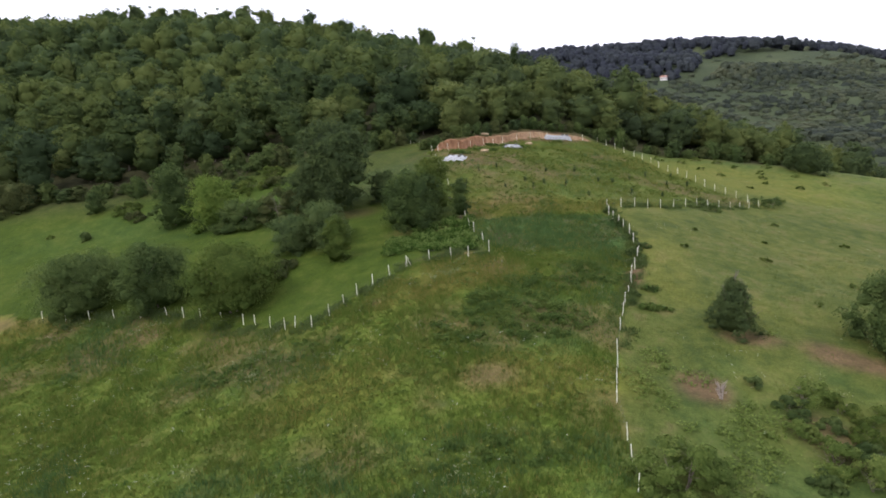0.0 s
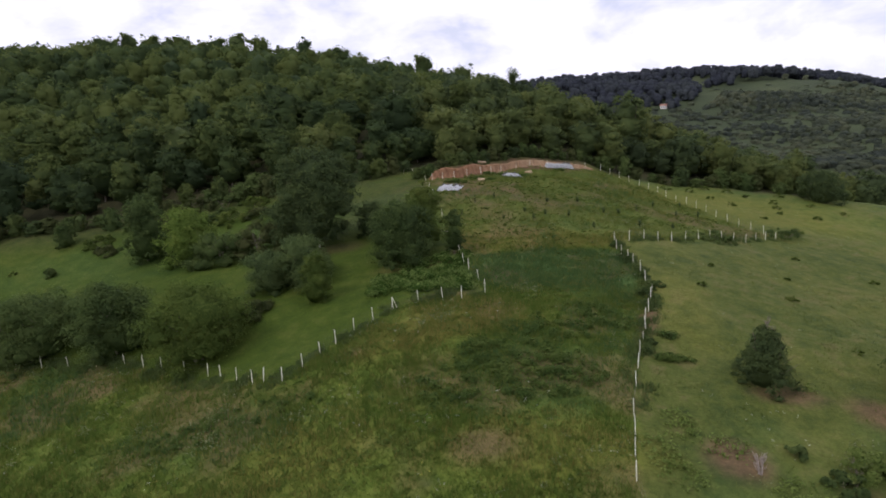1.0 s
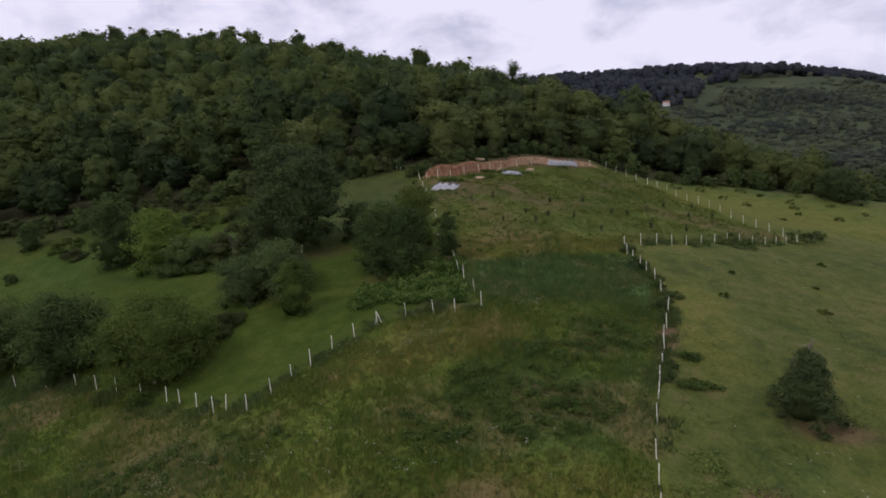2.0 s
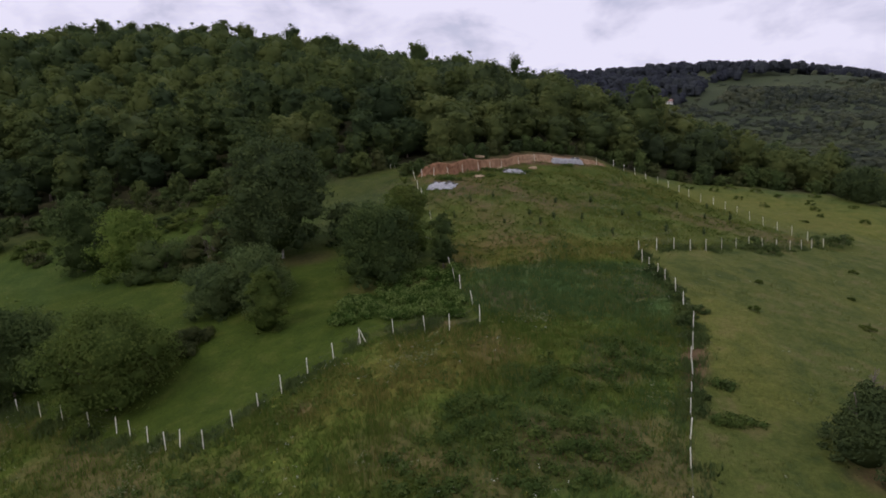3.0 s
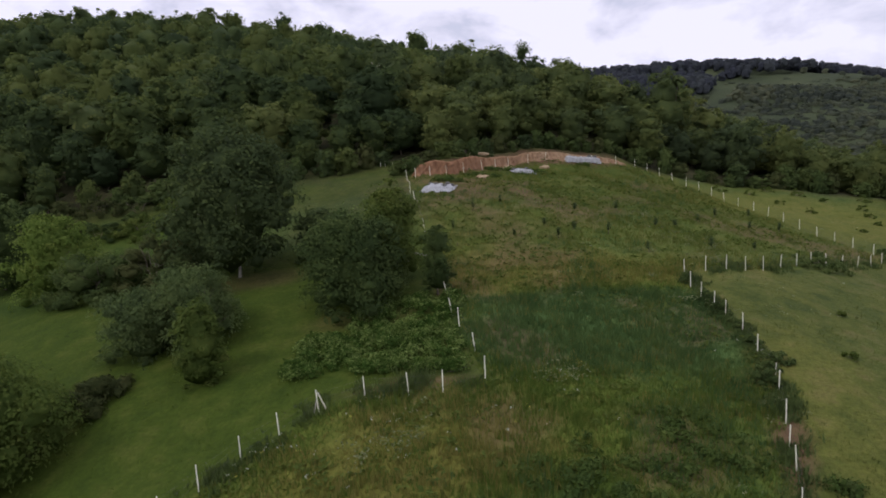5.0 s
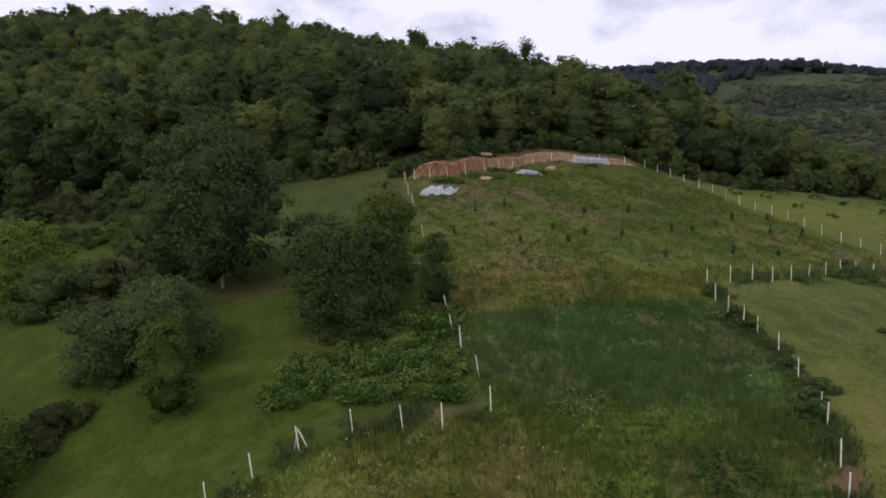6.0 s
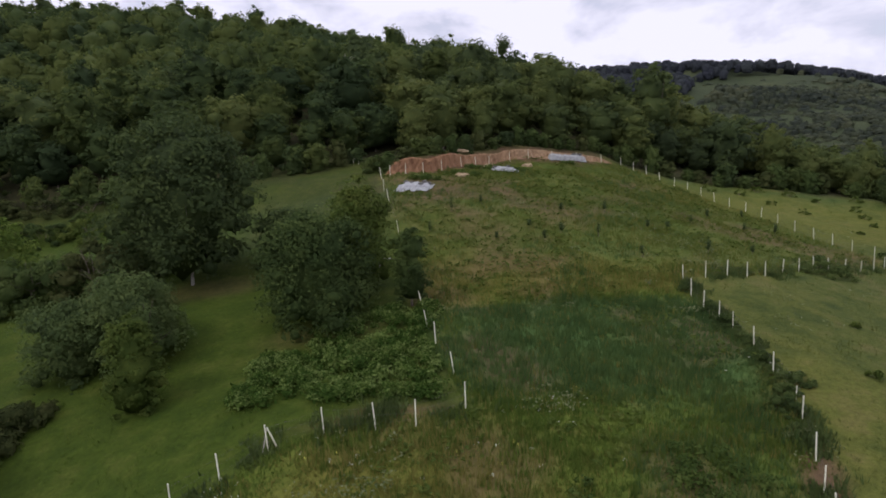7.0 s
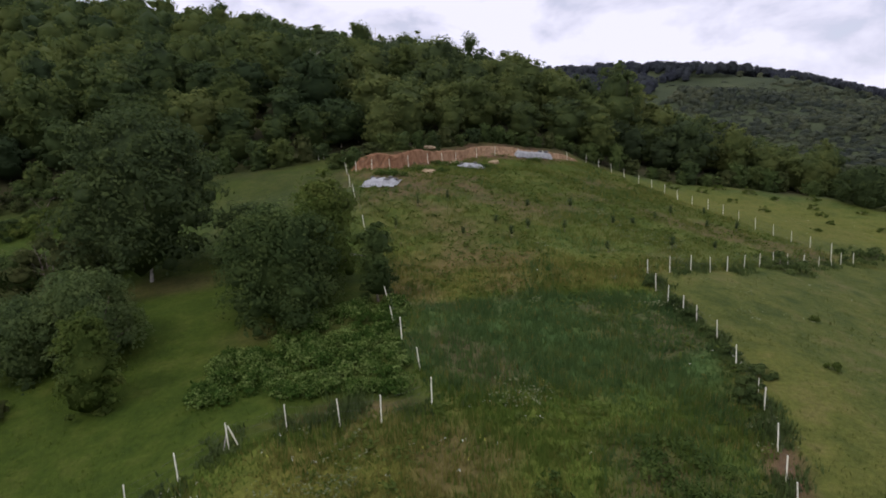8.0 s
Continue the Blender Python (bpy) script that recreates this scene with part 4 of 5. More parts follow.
for k, (hx, hy, hw, hh) in enumerate([(32.1, 90.1, 1.3, 0.8), (43.2, 89.9, 1.6, 0.9), (76.7, 162.6, 2.4, 1.5), (65.3, 130.8, 1.6, 0.8), (36.9, 99.8, 1.0, 0.6), (51.5, 84.1, 1.3, 0.8), (42.3, 75.2, 1.0, 0.6), (70.5, 150.5, 1.8, 1.0), (63.0, 140.5, 1.6, 0.8), (58.5, 155.5, 1.8, 1.0), (68.0, 158.8, 2.0, 1.2), (74.5, 142.0, 1.8, 1.0), (55.0, 112.5, 1.2, 0.6), (62.0, 104.0, 1.4, 0.7), (48.0, 101.0, 1.0, 0.5), (61.0, 151.0, 2.0, 1.2), (64.5, 161.5, 2.6, 1.6), (72.0, 155.0, 2.2, 1.2), (79.0, 153.0, 2.0, 1.1), (83.0, 147.5, 1.8, 1.0), (56.0, 161.0, 2.2, 1.4), (50.5, 160.5, 2.4, 1.5), (69.0, 146.0, 1.6, 0.8), (60.5, 164.5, 2.6, 1.8), (-71.0, 118.5, 1.6, 0.7)]):
    plant("tussock", "dark tussock of coarse weeds on the pasture", "plant", hx, hy, hw * 0.95, hh * 0.85, WEED_LEAF, 80 + k, 9, 300, 0.17, 0.0, "sprawl", 2, "tussocks on the pasture", core=0.2, lobe=0.40)
for k, (hx, hy) in enumerate([(10.0, 113.7), (14.7, 113.5), (17.0, 116.8), (20.8, 116.9), (27.6, 122.2), (30.6, 124.3), (34.9, 128.5), (43.2, 132.4), (32.0, 116.5), (23.6, 111.6), (13.8, 117.5), (6.0, 120.8), (46.8, 140.9), (47.3, 132.5), (9.4, 124.0), (18.5, 124.5), (24.5, 128.6), (38.8, 121.0), (40.4, 137.0), (3.6, 115.6)]):
    plant("sapling", "thin dark fruit sapling planted in the rough upper field", "tree", hx, hy, 0.5 + 0.5 * (k * 0.37 % 1), 0.9 + 0.8 * (k * 0.61 % 1), DARK_LEAF, 100 + k, 5, 60, 0.13, 0.25, "egg", 1, "planted saplings", core=0.5, radius=0.04)


def dead_tree(x, y, height, seed):
    rng = np.random.RandomState(seed)
    base = new("dead_tree")
    base.location = (x, y, land1(x, y))
    tagged(base, "bare grey dead tree among the leafy wood", "tree", "dead trees")
    part("trunk", trunk(rng, height, 0.22, 13, height * 0.28).mesh("trunk", PALE_BARK), base)


dead_tree(-10.3, 170.0, 14.0, 201)
dead_tree(-1.0, 232.0, 14.0, 202)
dead_tree(33.5, 222.0, 13.0, 203)


def fallen_branch():
    rng = np.random.RandomState(210)
    s = Shape()
    tube(s, [(-1.6, 0, 0.5), (-0.4, 0.1, 0.75), (0.9, -0.05, 0.55), (1.7, 0.1, 0.35)], [0.10, 0.09, 0.07, 0.03], 7)
    tube(s, [(-0.3, 0.1, 0.75), (-0.9, -0.3, 0.35), (-1.2, -0.6, 0.02)], [0.06, 0.05, 0.03], 6)
    tube(s, [(0.8, -0.05, 0.56), (1.1, 0.4, 0.2), (1.2, 0.7, -0.05)], [0.05, 0.04, 0.02], 6)
    ob = new("fallen_branch", s.mesh("fallen_branch", PALE_BARK))
    ob.location = (0.1, 107.4, land1(0.1, 107.4))
    tagged(ob, "bleached fallen branch lying in the grass by the trees", "branch")


fallen_branch()


def dead_bush():
    """A bleached dead bush: a short split stem and many bare twigs."""
    rng = np.random.RandomState(220)
    base = new("dead_bush")
    base.location = (22.7, 54.5, land1(22.7, 54.5))
    base.scale = (0.72, 0.72, 0.9)
    tagged(base, "bleached bare dead bush on a reddish bare patch", "dead bush")
    s = Shape()
    for k in range(4):
        a = k * 1.57 + rng.uniform(0, 0.8)
        tube(s, [(math.cos(a) * 0.16, math.sin(a) * 0.16, -0.3), (math.cos(a) * 0.2, math.sin(a) * 0.2, 0.5), (math.cos(a) * 0.34, math.sin(a) * 0.3, 1.1)], [0.11, 0.08, 0.04], 6)
    part("stem", s.mesh("stem", TWIG), base)
    s = Shape()
    for k in range(46):
        a, h, r = rng.uniform(0, 6.28), rng.uniform(0.2, 1.2), rng.uniform(0.3, 0.85)
        p0 = np.array((math.cos(a) * 0.22, math.sin(a) * 0.22, h))
        p2 = p0 + (math.cos(a) * r * 0.7, math.sin(a) * r * 0.7, rng.uniform(0.1, 0.8))
        tube(s, [p0, (p0 + p2) / 2 + rng.normal(size=3) * 0.08, p2], [0.030, 0.022, 0.010], 4)
    part("twigs", s.mesh("twigs", TWIG), base)


dead_bush()


# ---------------------------------------------------------------- the levelled strip
def sheet(name, label, x, y, width, depth, rise, turn, seed, stones=5, flat=(5, 3)):
    """A crumpled plastic sheet that lies over a low heap, held down by stones."""
    rng = np.random.RandomState(seed)
    n, m = 26, 14
    u, v = np.meshgrid(np.linspace(-1, 1, n), np.linspace(-1, 1, m))
    edge = 1 + 0.10 * np.sin(u * 7 + seed) + 0.05 * rng.normal(size=u.shape)
    px, py = u * width / 2, v * depth / 2 * edge
    c, q = math.cos(radians(turn)), math.sin(radians(turn))
    wx, wy = x + px * c - py * q, y + px * q + py * c
    hgt = rise * np.clip(1 - (np.abs(u) ** flat[0] + np.abs(v) ** flat[1]), 0, 1) + 0.05 * rng.normal(size=u.shape) + 0.06 * np.sin(u * 11 + v * 4)
    z = land(wx, wy) + 0.12 + np.maximum(hgt, -0.02)
    z0 = land1(x, y)
    top = np.stack([wx - x, wy - y, z - z0], -1).reshape(-1, 3)
    low = top - (0, 0, 0.03)
    i = np.arange(n * m).reshape(m, n)
    quads = np.stack([i[:-1, :-1], i[:-1, 1:], i[1:, 1:], i[1:, :-1]], -1).reshape(-1, 4)
    rim = np.concatenate([i[0, :], i[1:, -1], i[-1, -2::-1], i[-2:0:-1, 0]])
    wall = np.stack([rim, np.roll(rim, -1), np.roll(rim, -1) + n * m, rim + n * m], 1)
    s = Shape()
    s.add(np.concatenate([top, low]), quads=np.concatenate([quads, quads[:, ::-1] + n * m, wall[:, ::-1]]))
    ob = new(name, s.mesh(name, SHEET))
    ob.location = (x, y, z0)
    tagged(ob, label, "plastic sheet")
    for k in range(stones):
        a, b = rng.randint(3, n - 3), rng.choice([m - 3, m - 4, m // 2, m - 2])
        st = Shape()
        st.add(BALL_V * (0.36, 0.30, 0.24) * rng.uniform(0.8, 1.2, (len(BALL_V), 1)), BALL_F)
        rock = new("stone", st.mesh("stone", STONE))
        rock.location = (wx[b, a], wy[b, a], z[b, a] + 0.12)
        tagged(rock, "dark stone weighing down the pale plastic sheet", "stone", "stones on the sheets")


sheet("plastic_sheet", "crumpled pale grey plastic sheet weighed down with stones", 2.0, 130.6, 4.0, 4.4, 0.4, -16, 301, 6)
sheet("plastic_sheet", "small crumpled whitish plastic sheet over a heap", 15.0, 148.2, 3.8, 2.2, 0.45, 10, 302, 4)
sheet("covered_stack", "long low stack under a white plastic sheet before the bank", 26.9, 161.3, 6.6, 1.1, 0.8, 14, 303, 4, (20, 12))


def soil_heap(x, y, w, h, seed):
    rng = np.random.RandomState(seed)
    s = Shape()
    for k in range(9):
        a, r = rng.uniform(0, 6.28), rng.uniform(0, 0.7)
        s.add(BALL_V * (w * 0.22, w * 0.18, h * rng.uniform(0.4, 0.9)) * rng.uniform(0.75, 1.2, (len(BALL_V), 1)) + (math.cos(a) * w * 0.5 * r, math.sin(a) * w * 0.3 * r, h * 0.1), BALL_F)
    ob = new("soil_heap", s.mesh("soil_heap", SOIL))
    ob.location = (x, y, land1(x, y))
    tagged(ob, "small heap of dug tan soil and rubble on the levelled strip", "soil heap", "soil heaps")


soil_heap(8.2, 140.0, 2.6, 0.6, 311)
soil_heap(12.6, 151.5, 2.2, 0.6, 312)
soil_heap(19.0, 153.6, 2.0, 0.5, 313)
soil_heap(8.4, 152.6, 4.6, 0.55, 314)


# ---------------------------------------------------------------- brambles
def bramble_patch():
    rng = np.random.RandomState(320)
    lobes = []
    for k in range(430):
        x, y = rng.uniform(-8.4, 3.9), rng.uniform(84.2, 98.0)
        if x < -8.5 + (y - 84) * -0.1 or (x < -5 and y > 93) or y < 84.7 + abs(x - 1) * 0.15:
            continue
        r = rng.uniform(0.25, 0.72)
        lobes.append((x, y, land1(x, y) + r * 0.4 * rng.uniform(0.4, 1.4), r, 0.8))
    s = crown(rng, lobes, 42000, 0.115, 0.35, 0.8, False, own=0.5, sprigs=3, mottle=0.2, reach=1.35)
    ob = new("brambles", s.mesh("brambles", BRAMBLE_LEAF))
    tagged(ob, "dense tangle of light-leaved brambles on the slope", "brambles", kind="stuff")


bramble_patch()


def tall_weeds():
    """Bushy lush weeds in loose clumps through the lower field and beside the fence."""
    rng = np.random.RandomState(325)
    lobes = []
    # last clump is added for the dark shaded trench behind the sheet
    for cx, cy, rx, ry, n in ((7.5, 66.5, 6.5, 5.0, 120), (9.5, 74.0, 5.0, 3.0, 45), (16.5, 77.5, 3.2, 3.0, 30), (0.5, 63.0, 4.0, 3.0, 22), (21.8, 70.3, 1.8, 1.0, 26), (22.6, 75.0, 1.2, 1.2, 8), (-20, 66.5, 8.0, 3.0, 40), (3.0, 47.0, 8.0, 2.5, 30), (13.5, 149.5, 5.5, 1.2, 34), (26.5, 158.6, 1.6, 0.5, 8), (9.0, 142.0, 3.0, 1.2, 16), (3.4, 135.6, 3.0, 0.7, 16)):
        for k in range(n):
            a, far = rng.uniform(0, 6.28), math.sqrt(rng.uniform(0, 1)) * rng.uniform(0.6, 1.15)
            x, y = cx + math.cos(a) * rx * far, cy + math.sin(a) * ry * far
            r = rng.uniform(0.22, 0.62)
            lobes.append((x, y, land1(x, y) + r * 0.25, r, 0.8))
    s = crown(rng, lobes, 36000, 0.115, 0.28, 0.6, False, reach=1.5, sprigs=3, mottle=0.14)
    tagged(new("tall_weeds", s.mesh("tall_weeds", LUSH_WEED)), "bushy dark green weeds in clumps through the field", "weeds", kind="stuff")


tall_weeds()


# ---------------------------------------------------------------- the wood
def wood_places():
    rng = np.random.RandomState(400)
    out = []
    step = 6.9
    for gy in np.arange(134, 345, step):
        for gx in np.arange(-235, 190, step):
            x, y = gx + rng.uniform(-2.6, 2.6), gy + rng.uniform(-2.6, 2.6)
            if y < wood_edge(x) + 2.0 or abs(x - 8) > 30 + 0.72 * y or (x > 30 and y > 250) or y > 318:
                continue
            out.append((x, y, rng.uniform(0, 1)))
    return out


def wood_kind(seed, width, height, per, size, lobes, low=0.08, leaf=FOREST_LEAF, form="dome", core=0.62):
    rng = np.random.RandomState(seed)
    base = new("woodland_tree")
    part("trunk", trunk(rng, height * 0.8, height * 0.014, 3, width * 0.4).mesh("trunk", BARK), base)
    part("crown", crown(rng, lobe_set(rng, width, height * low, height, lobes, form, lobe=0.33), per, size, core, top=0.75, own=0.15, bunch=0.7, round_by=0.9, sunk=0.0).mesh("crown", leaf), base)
    return base


WOOD = [wood_kind(411, 9.0, 10.5, 1800, 0.37, 13), wood_kind(412, 8.2, 9.2, 1650, 0.37, 12), wood_kind(413, 9.6, 9.8, 1850, 0.37, 14),
        wood_kind(414, 7.4, 11.4, 1650, 0.36, 13), wood_kind(415, 8.6, 8.4, 1650, 0.37, 12), wood_kind(416, 7.8, 10.2, 1650, 0.36, 12)]
# the same sorts of tree in the lightened leaf colour
VEILED = [wood_kind(421, 8.8, 10.2, 1650, 0.37, 13, leaf=VEILED_LEAF), wood_kind(422, 8.0, 10.8, 1650, 0.36, 13, leaf=VEILED_LEAF, form="egg"), wood_kind(423, 9.4, 9.6, 1700, 0.37, 14, leaf=VEILED_LEAF)]
TALL = [wood_kind(425, 9.0, 12.0, 1900, 0.36, 16, leaf=FOREST_LEAF), wood_kind(426, 8.0, 13.0, 1700, 0.36, 16, leaf=VEILED_LEAF, form="egg")]
AIRY = [wood_kind(427, 8.0, 12.0, 1300, 0.30, 14, 0.25, FOREST_LEAF, "dome", 0.36)]
WOOD_LABEL = "leafy deciduous tree in the dense hillside wood"
VEILED_LABEL = "tree in the dense hillside wood, leaf colour lightened for veiling light"
RIDGE_LABEL = "tall leafy tree standing out on the wooded ridge"
AIRY_LABEL = "airy thin-crowned tree on the wooded ridge"
set_down = set()


def wood_tree(kinds, k, x, y, wide, tall, turn, label):
    """Stands a tree of that kind in the wood, scaled by width and height."""
    m = Matrix.LocRotScale((x, y, land1(x, y) - 0.1), Euler((0, 0, turn)), None)
    if kinds[k].name in set_down:
        ob = copy_thing(kinds[k], m)
    else:
        ob = kinds[k]
        set_down.add(ob.name)
        tagged(ob, label, "tree", "trees of the wood")
    ob.matrix_basis = m @ Matrix.Diagonal((wide, wide, tall, 1))


# the tall trees that stand out: x, y, height, width
RIDGE = [(-149, 285, 9, 9), (-144, 290, 12, 10), (-135, 292, 14, 11), (-126, 295, 15.6, 11), (-116.5, 296, 14.6, 11), (-108.5, 296, 14.2, 11), (-103, 294, 14.6, 10), (-96, 297, 13.4, 9),
         (-90, 297, 15, 11), (-81, 297, 18, 13), (-72, 297, 17.6, 11), (-64, 297, 14.6, 9), (-54, 296, 19, 8), (-46, 292, 14.4, 9), (-38.3, 288, 16.6, 12), (-30, 284, 15.4, 9), (-20, 280, 14.5, 10), (-12, 274, 14.4, 9),
         (-5, 270, 18.2, 9.5), (1.4, 255, 12.8, 8), (9, 240, 14, 10), (14.4, 225, 11.6, 8), (18.5, 212, 10.5, 8), (30.8, 196, 10.8, 8)]
SLOPE = [(36.7, 190, 12, 9), (42.9, 188, 13.8, 9), (48.2, 183, 18.4, 10.5), (54.2, 189, 15.2, 9), (59, 190, 13, 10), (65, 195, 12.2, 9)]
RIDGE_X, RIDGE_Y = [p[0] for p in RIDGE], [p[1] for p in RIDGE]
places = wood_places()
places.sort(key=lambda p: (p[1] - wood_edge(p[0])) + 0.25 * max(0, abs(p[0] - 5) - 60))
rng_wood = np.random.RandomState(430)
wood_tree(AIRY, 0, 22.0, 206.0, 1.0, 1.17, 0.4, AIRY_LABEL)
for k, (x, y, tall, wide) in enumerate(RIDGE + SLOPE):
    if k % 2 or k >= len(RIDGE):
        wood_tree(TALL, 1, x, y, wide * 1.25 / 8.0, tall * 1.05 / 13.0, k * 1.7, RIDGE_LABEL)
    else:
        wood_tree(TALL, 0, x, y, wide * 1.25 / 9.0, tall * 1.05 / 12.0, k * 1.7, RIDGE_LABEL)
for x, y, r in places[:230]:
    # young: trees whose leaf colour carries the painted veil of light
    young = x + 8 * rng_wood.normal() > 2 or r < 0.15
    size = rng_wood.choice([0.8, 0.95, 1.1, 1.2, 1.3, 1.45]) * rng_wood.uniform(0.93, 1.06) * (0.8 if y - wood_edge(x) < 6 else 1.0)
    kinds = VEILED if young else WOOD
    wood_tree(kinds, rng_wood.randint(len(kinds)), x, y, size, size * rng_wood.uniform(0.75, 0.95), rng_wood.uniform(0, 6.28), VEILED_LABEL if young else WOOD_LABEL)


def understorey():
    """Bushes that close the wood's edge towards the grass and over the clay bank."""
    rng = np.random.RandomState(435)
    spots = [(x, float(bank_y(x)) + 2.0 + rng.uniform(-0.4, 1.0), rng.uniform(2.6, 4.2), rng.uniform(1.8, 3.4)) for x in np.arange(-4, 40, 2.3)]
    spots += [(x + rng.uniform(-1, 1), float(wood_edge(x)) + rng.uniform(-0.8, 2.5), rng.uniform(3.0, 5.5), rng.uniform(2.2, 5.0)) for x in np.arange(-100, -6, 3.0)]
    spots += [(x + rng.uniform(-1, 1), float(wood_edge(x)) + rng.uniform(-1.5, 2.5), rng.uniform(3.0, 5.5), rng.uniform(2.2, 5.0)) for x in np.arange(40, 104, 3.0)]
    kinds = []
    for k in range(4):
        base = new("edge_bush")
        r = np.random.RandomState(436 + k)
        part("trunk", trunk(r, 2.2, 0.06, 3, 1.6, 3).mesh("trunk", BARK), base)
        part("crown", crown(r, lobe_set(r, 4.0, -0.5, 3.4, 13, "dome"), 640, 0.28, 0.55).mesh("crown", (FOREST_LEAF, SHRUB_LEAF, BROWN_LEAF, FOREST_LEAF)[k]), base)
        tagged(base, "low dense bush at the edge of the wood", "shrub", "bushes at the wood's edge")
        kinds.append(base)
    for k, (x, y, w, h) in enumerate(spots):
        m = Matrix.LocRotScale((x, y, land1(x, y) - 0.1), Euler((0, 0, rng.uniform(0, 6.28))), None)
        ob = kinds[k] if k < 4 else copy_thing(kinds[rng.randint(4)], m)
        ob.matrix_basis = m @ Matrix.Diagonal((w / 4.0, w / 4.0, h / 3.4, 1))


understorey()


def joined_wood(name, label, spots, material, per, leaf, lobes, seed, core=0.85, sunk=0.0, buried=0.0):
    """Many crowns in one mesh; spots: x, y, width, height."""
    rng = np.random.RandomState(seed)
    kinds = []
    for k in range(6):
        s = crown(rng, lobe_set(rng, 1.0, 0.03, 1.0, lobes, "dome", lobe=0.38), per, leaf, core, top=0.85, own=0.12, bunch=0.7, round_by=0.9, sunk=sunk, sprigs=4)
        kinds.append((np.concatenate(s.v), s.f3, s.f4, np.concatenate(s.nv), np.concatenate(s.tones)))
    out = Shape()
    xs, ys = np.array([p[0] for p in spots]), np.array([p[1] for p in spots])
    zs = land(xs, ys)
    for (x, y, w, h), z in zip(spots, zs):
        v, f3, f4, nv, mottled = kinds[rng.randint(6)]
        a = rng.uniform(0, 6.28)
        c, q = math.cos(a), math.sin(a)
        turned = np.stack([(v[:, 0] * c - v[:, 1] * q) * w + x, (v[:, 0] * q + v[:, 1] * c) * w + y, (v[:, 2] - buried) * h + z - 0.3], 1)
        facing = np.stack([nv[:, 0] * c - nv[:, 1] * q, nv[:, 0] * q + nv[:, 1] * c, nv[:, 2]], 1)
        out.add(turned, np.concatenate(f3), np.concatenate(f4), facing, mottled + rng.uniform(-0.2, 0.2))
    return tagged(new(name, out.mesh(name, material)), label, "woodland", kind="stuff")


behind = []
for x, y, r in places[230:]:
    crest = float(np.interp(x, RIDGE_X, RIDGE_Y))
    if y > crest + 24 and x < 35:
        continue
    tall = rng_wood.choice([7.0, 8.0, 9.0, 10.0, 11.0, 12.5]) if y < crest - 55 or x > 33 else rng_wood.uniform(8.0, 12.5)
    behind.append((x, y, rng_wood.uniform(8.5, 13.5), tall))
old = [p for p in behind if p[0] + 0.02 * p[3] <= 4]
joined_wood("woodland", "dense deciduous wood covering the hillside behind the field", [p for p in old if p[1] < wood_edge(p[0]) + 70], FOREST_LEAF, 480, 0.052, 10, 440, 0.64)
joined_wood("upper_woodland", "dense deciduous wood along the top of the hill", [p for p in old if p[1] >= wood_edge(p[0]) + 70], FOREST_LEAF, 280, 0.062, 8, 441, 0.66)
# right-hand wood, its brighter light put into the leaf colour
joined_wood("young_woodland", "deciduous wood on the hill's shoulder, leaf colour lightened for veiling light", [p for p in behind if p[0] + 0.02 * p[3] > 4], VEILED_LEAF, 440, 0.054, 10, 442, 0.64)


def far_spots():
    rng = np.random.RandomState(450)
    slope, cap = [], []
    for k in range(6000):
        y = rng.uniform(300, 1010)
        x = (y - 25) * rng.uniform(0.08, 0.84)
        if abs(x - 0.32 * y) < 6 and 672 < y < 700:
            continue
        foot = 800 + 14 * math.sin(x * 0.02) + 10 * math.sin(x * 0.047) - 95 * float(smooth(np.array([0.40 * y - x + 40 * math.sin(y * 0.02)]), 0, 90)[0])
        stand = float(patchy(np.array([x]), np.array([y]), 110, 31)[0])
        if y > foot:
            if k % 5 != 4:
                cap.append((x, y, rng.uniform(11, 17), rng.uniform(8, 13)))
        elif foot - 50 < y and x > 0.36 * y and rng.uniform() < 0.93:
            continue
        elif stand > rng.uniform(-0.6, 0.1) or y < 600:
            slope.append((x, y, rng.uniform(10, 17), rng.uniform(4.5, 7.0) + 2.5 * max(0, stand)))
    for k in range(520):
        x = rng.uniform(60, 860)
        cap.append((x, rng.uniform(970, 1060), rng.uniform(12, 19), rng.uniform(9, 16)))
    return slope, cap


slope_spots, cap_spots = far_spots()
joined_wood("far_woods", "scrubby woods and hedges on the far valley slope", slope_spots, HAZED_FAR_LEAF, 18, 0.14, 1, 451, 0.9, 3.0, 0.45)
joined_wood("hilltop_woods", "dark wood capping the distant hilltop", cap_spots, HAZED_CAP_LEAF, 18, 0.17, 1, 452, 0.85, 0.8)


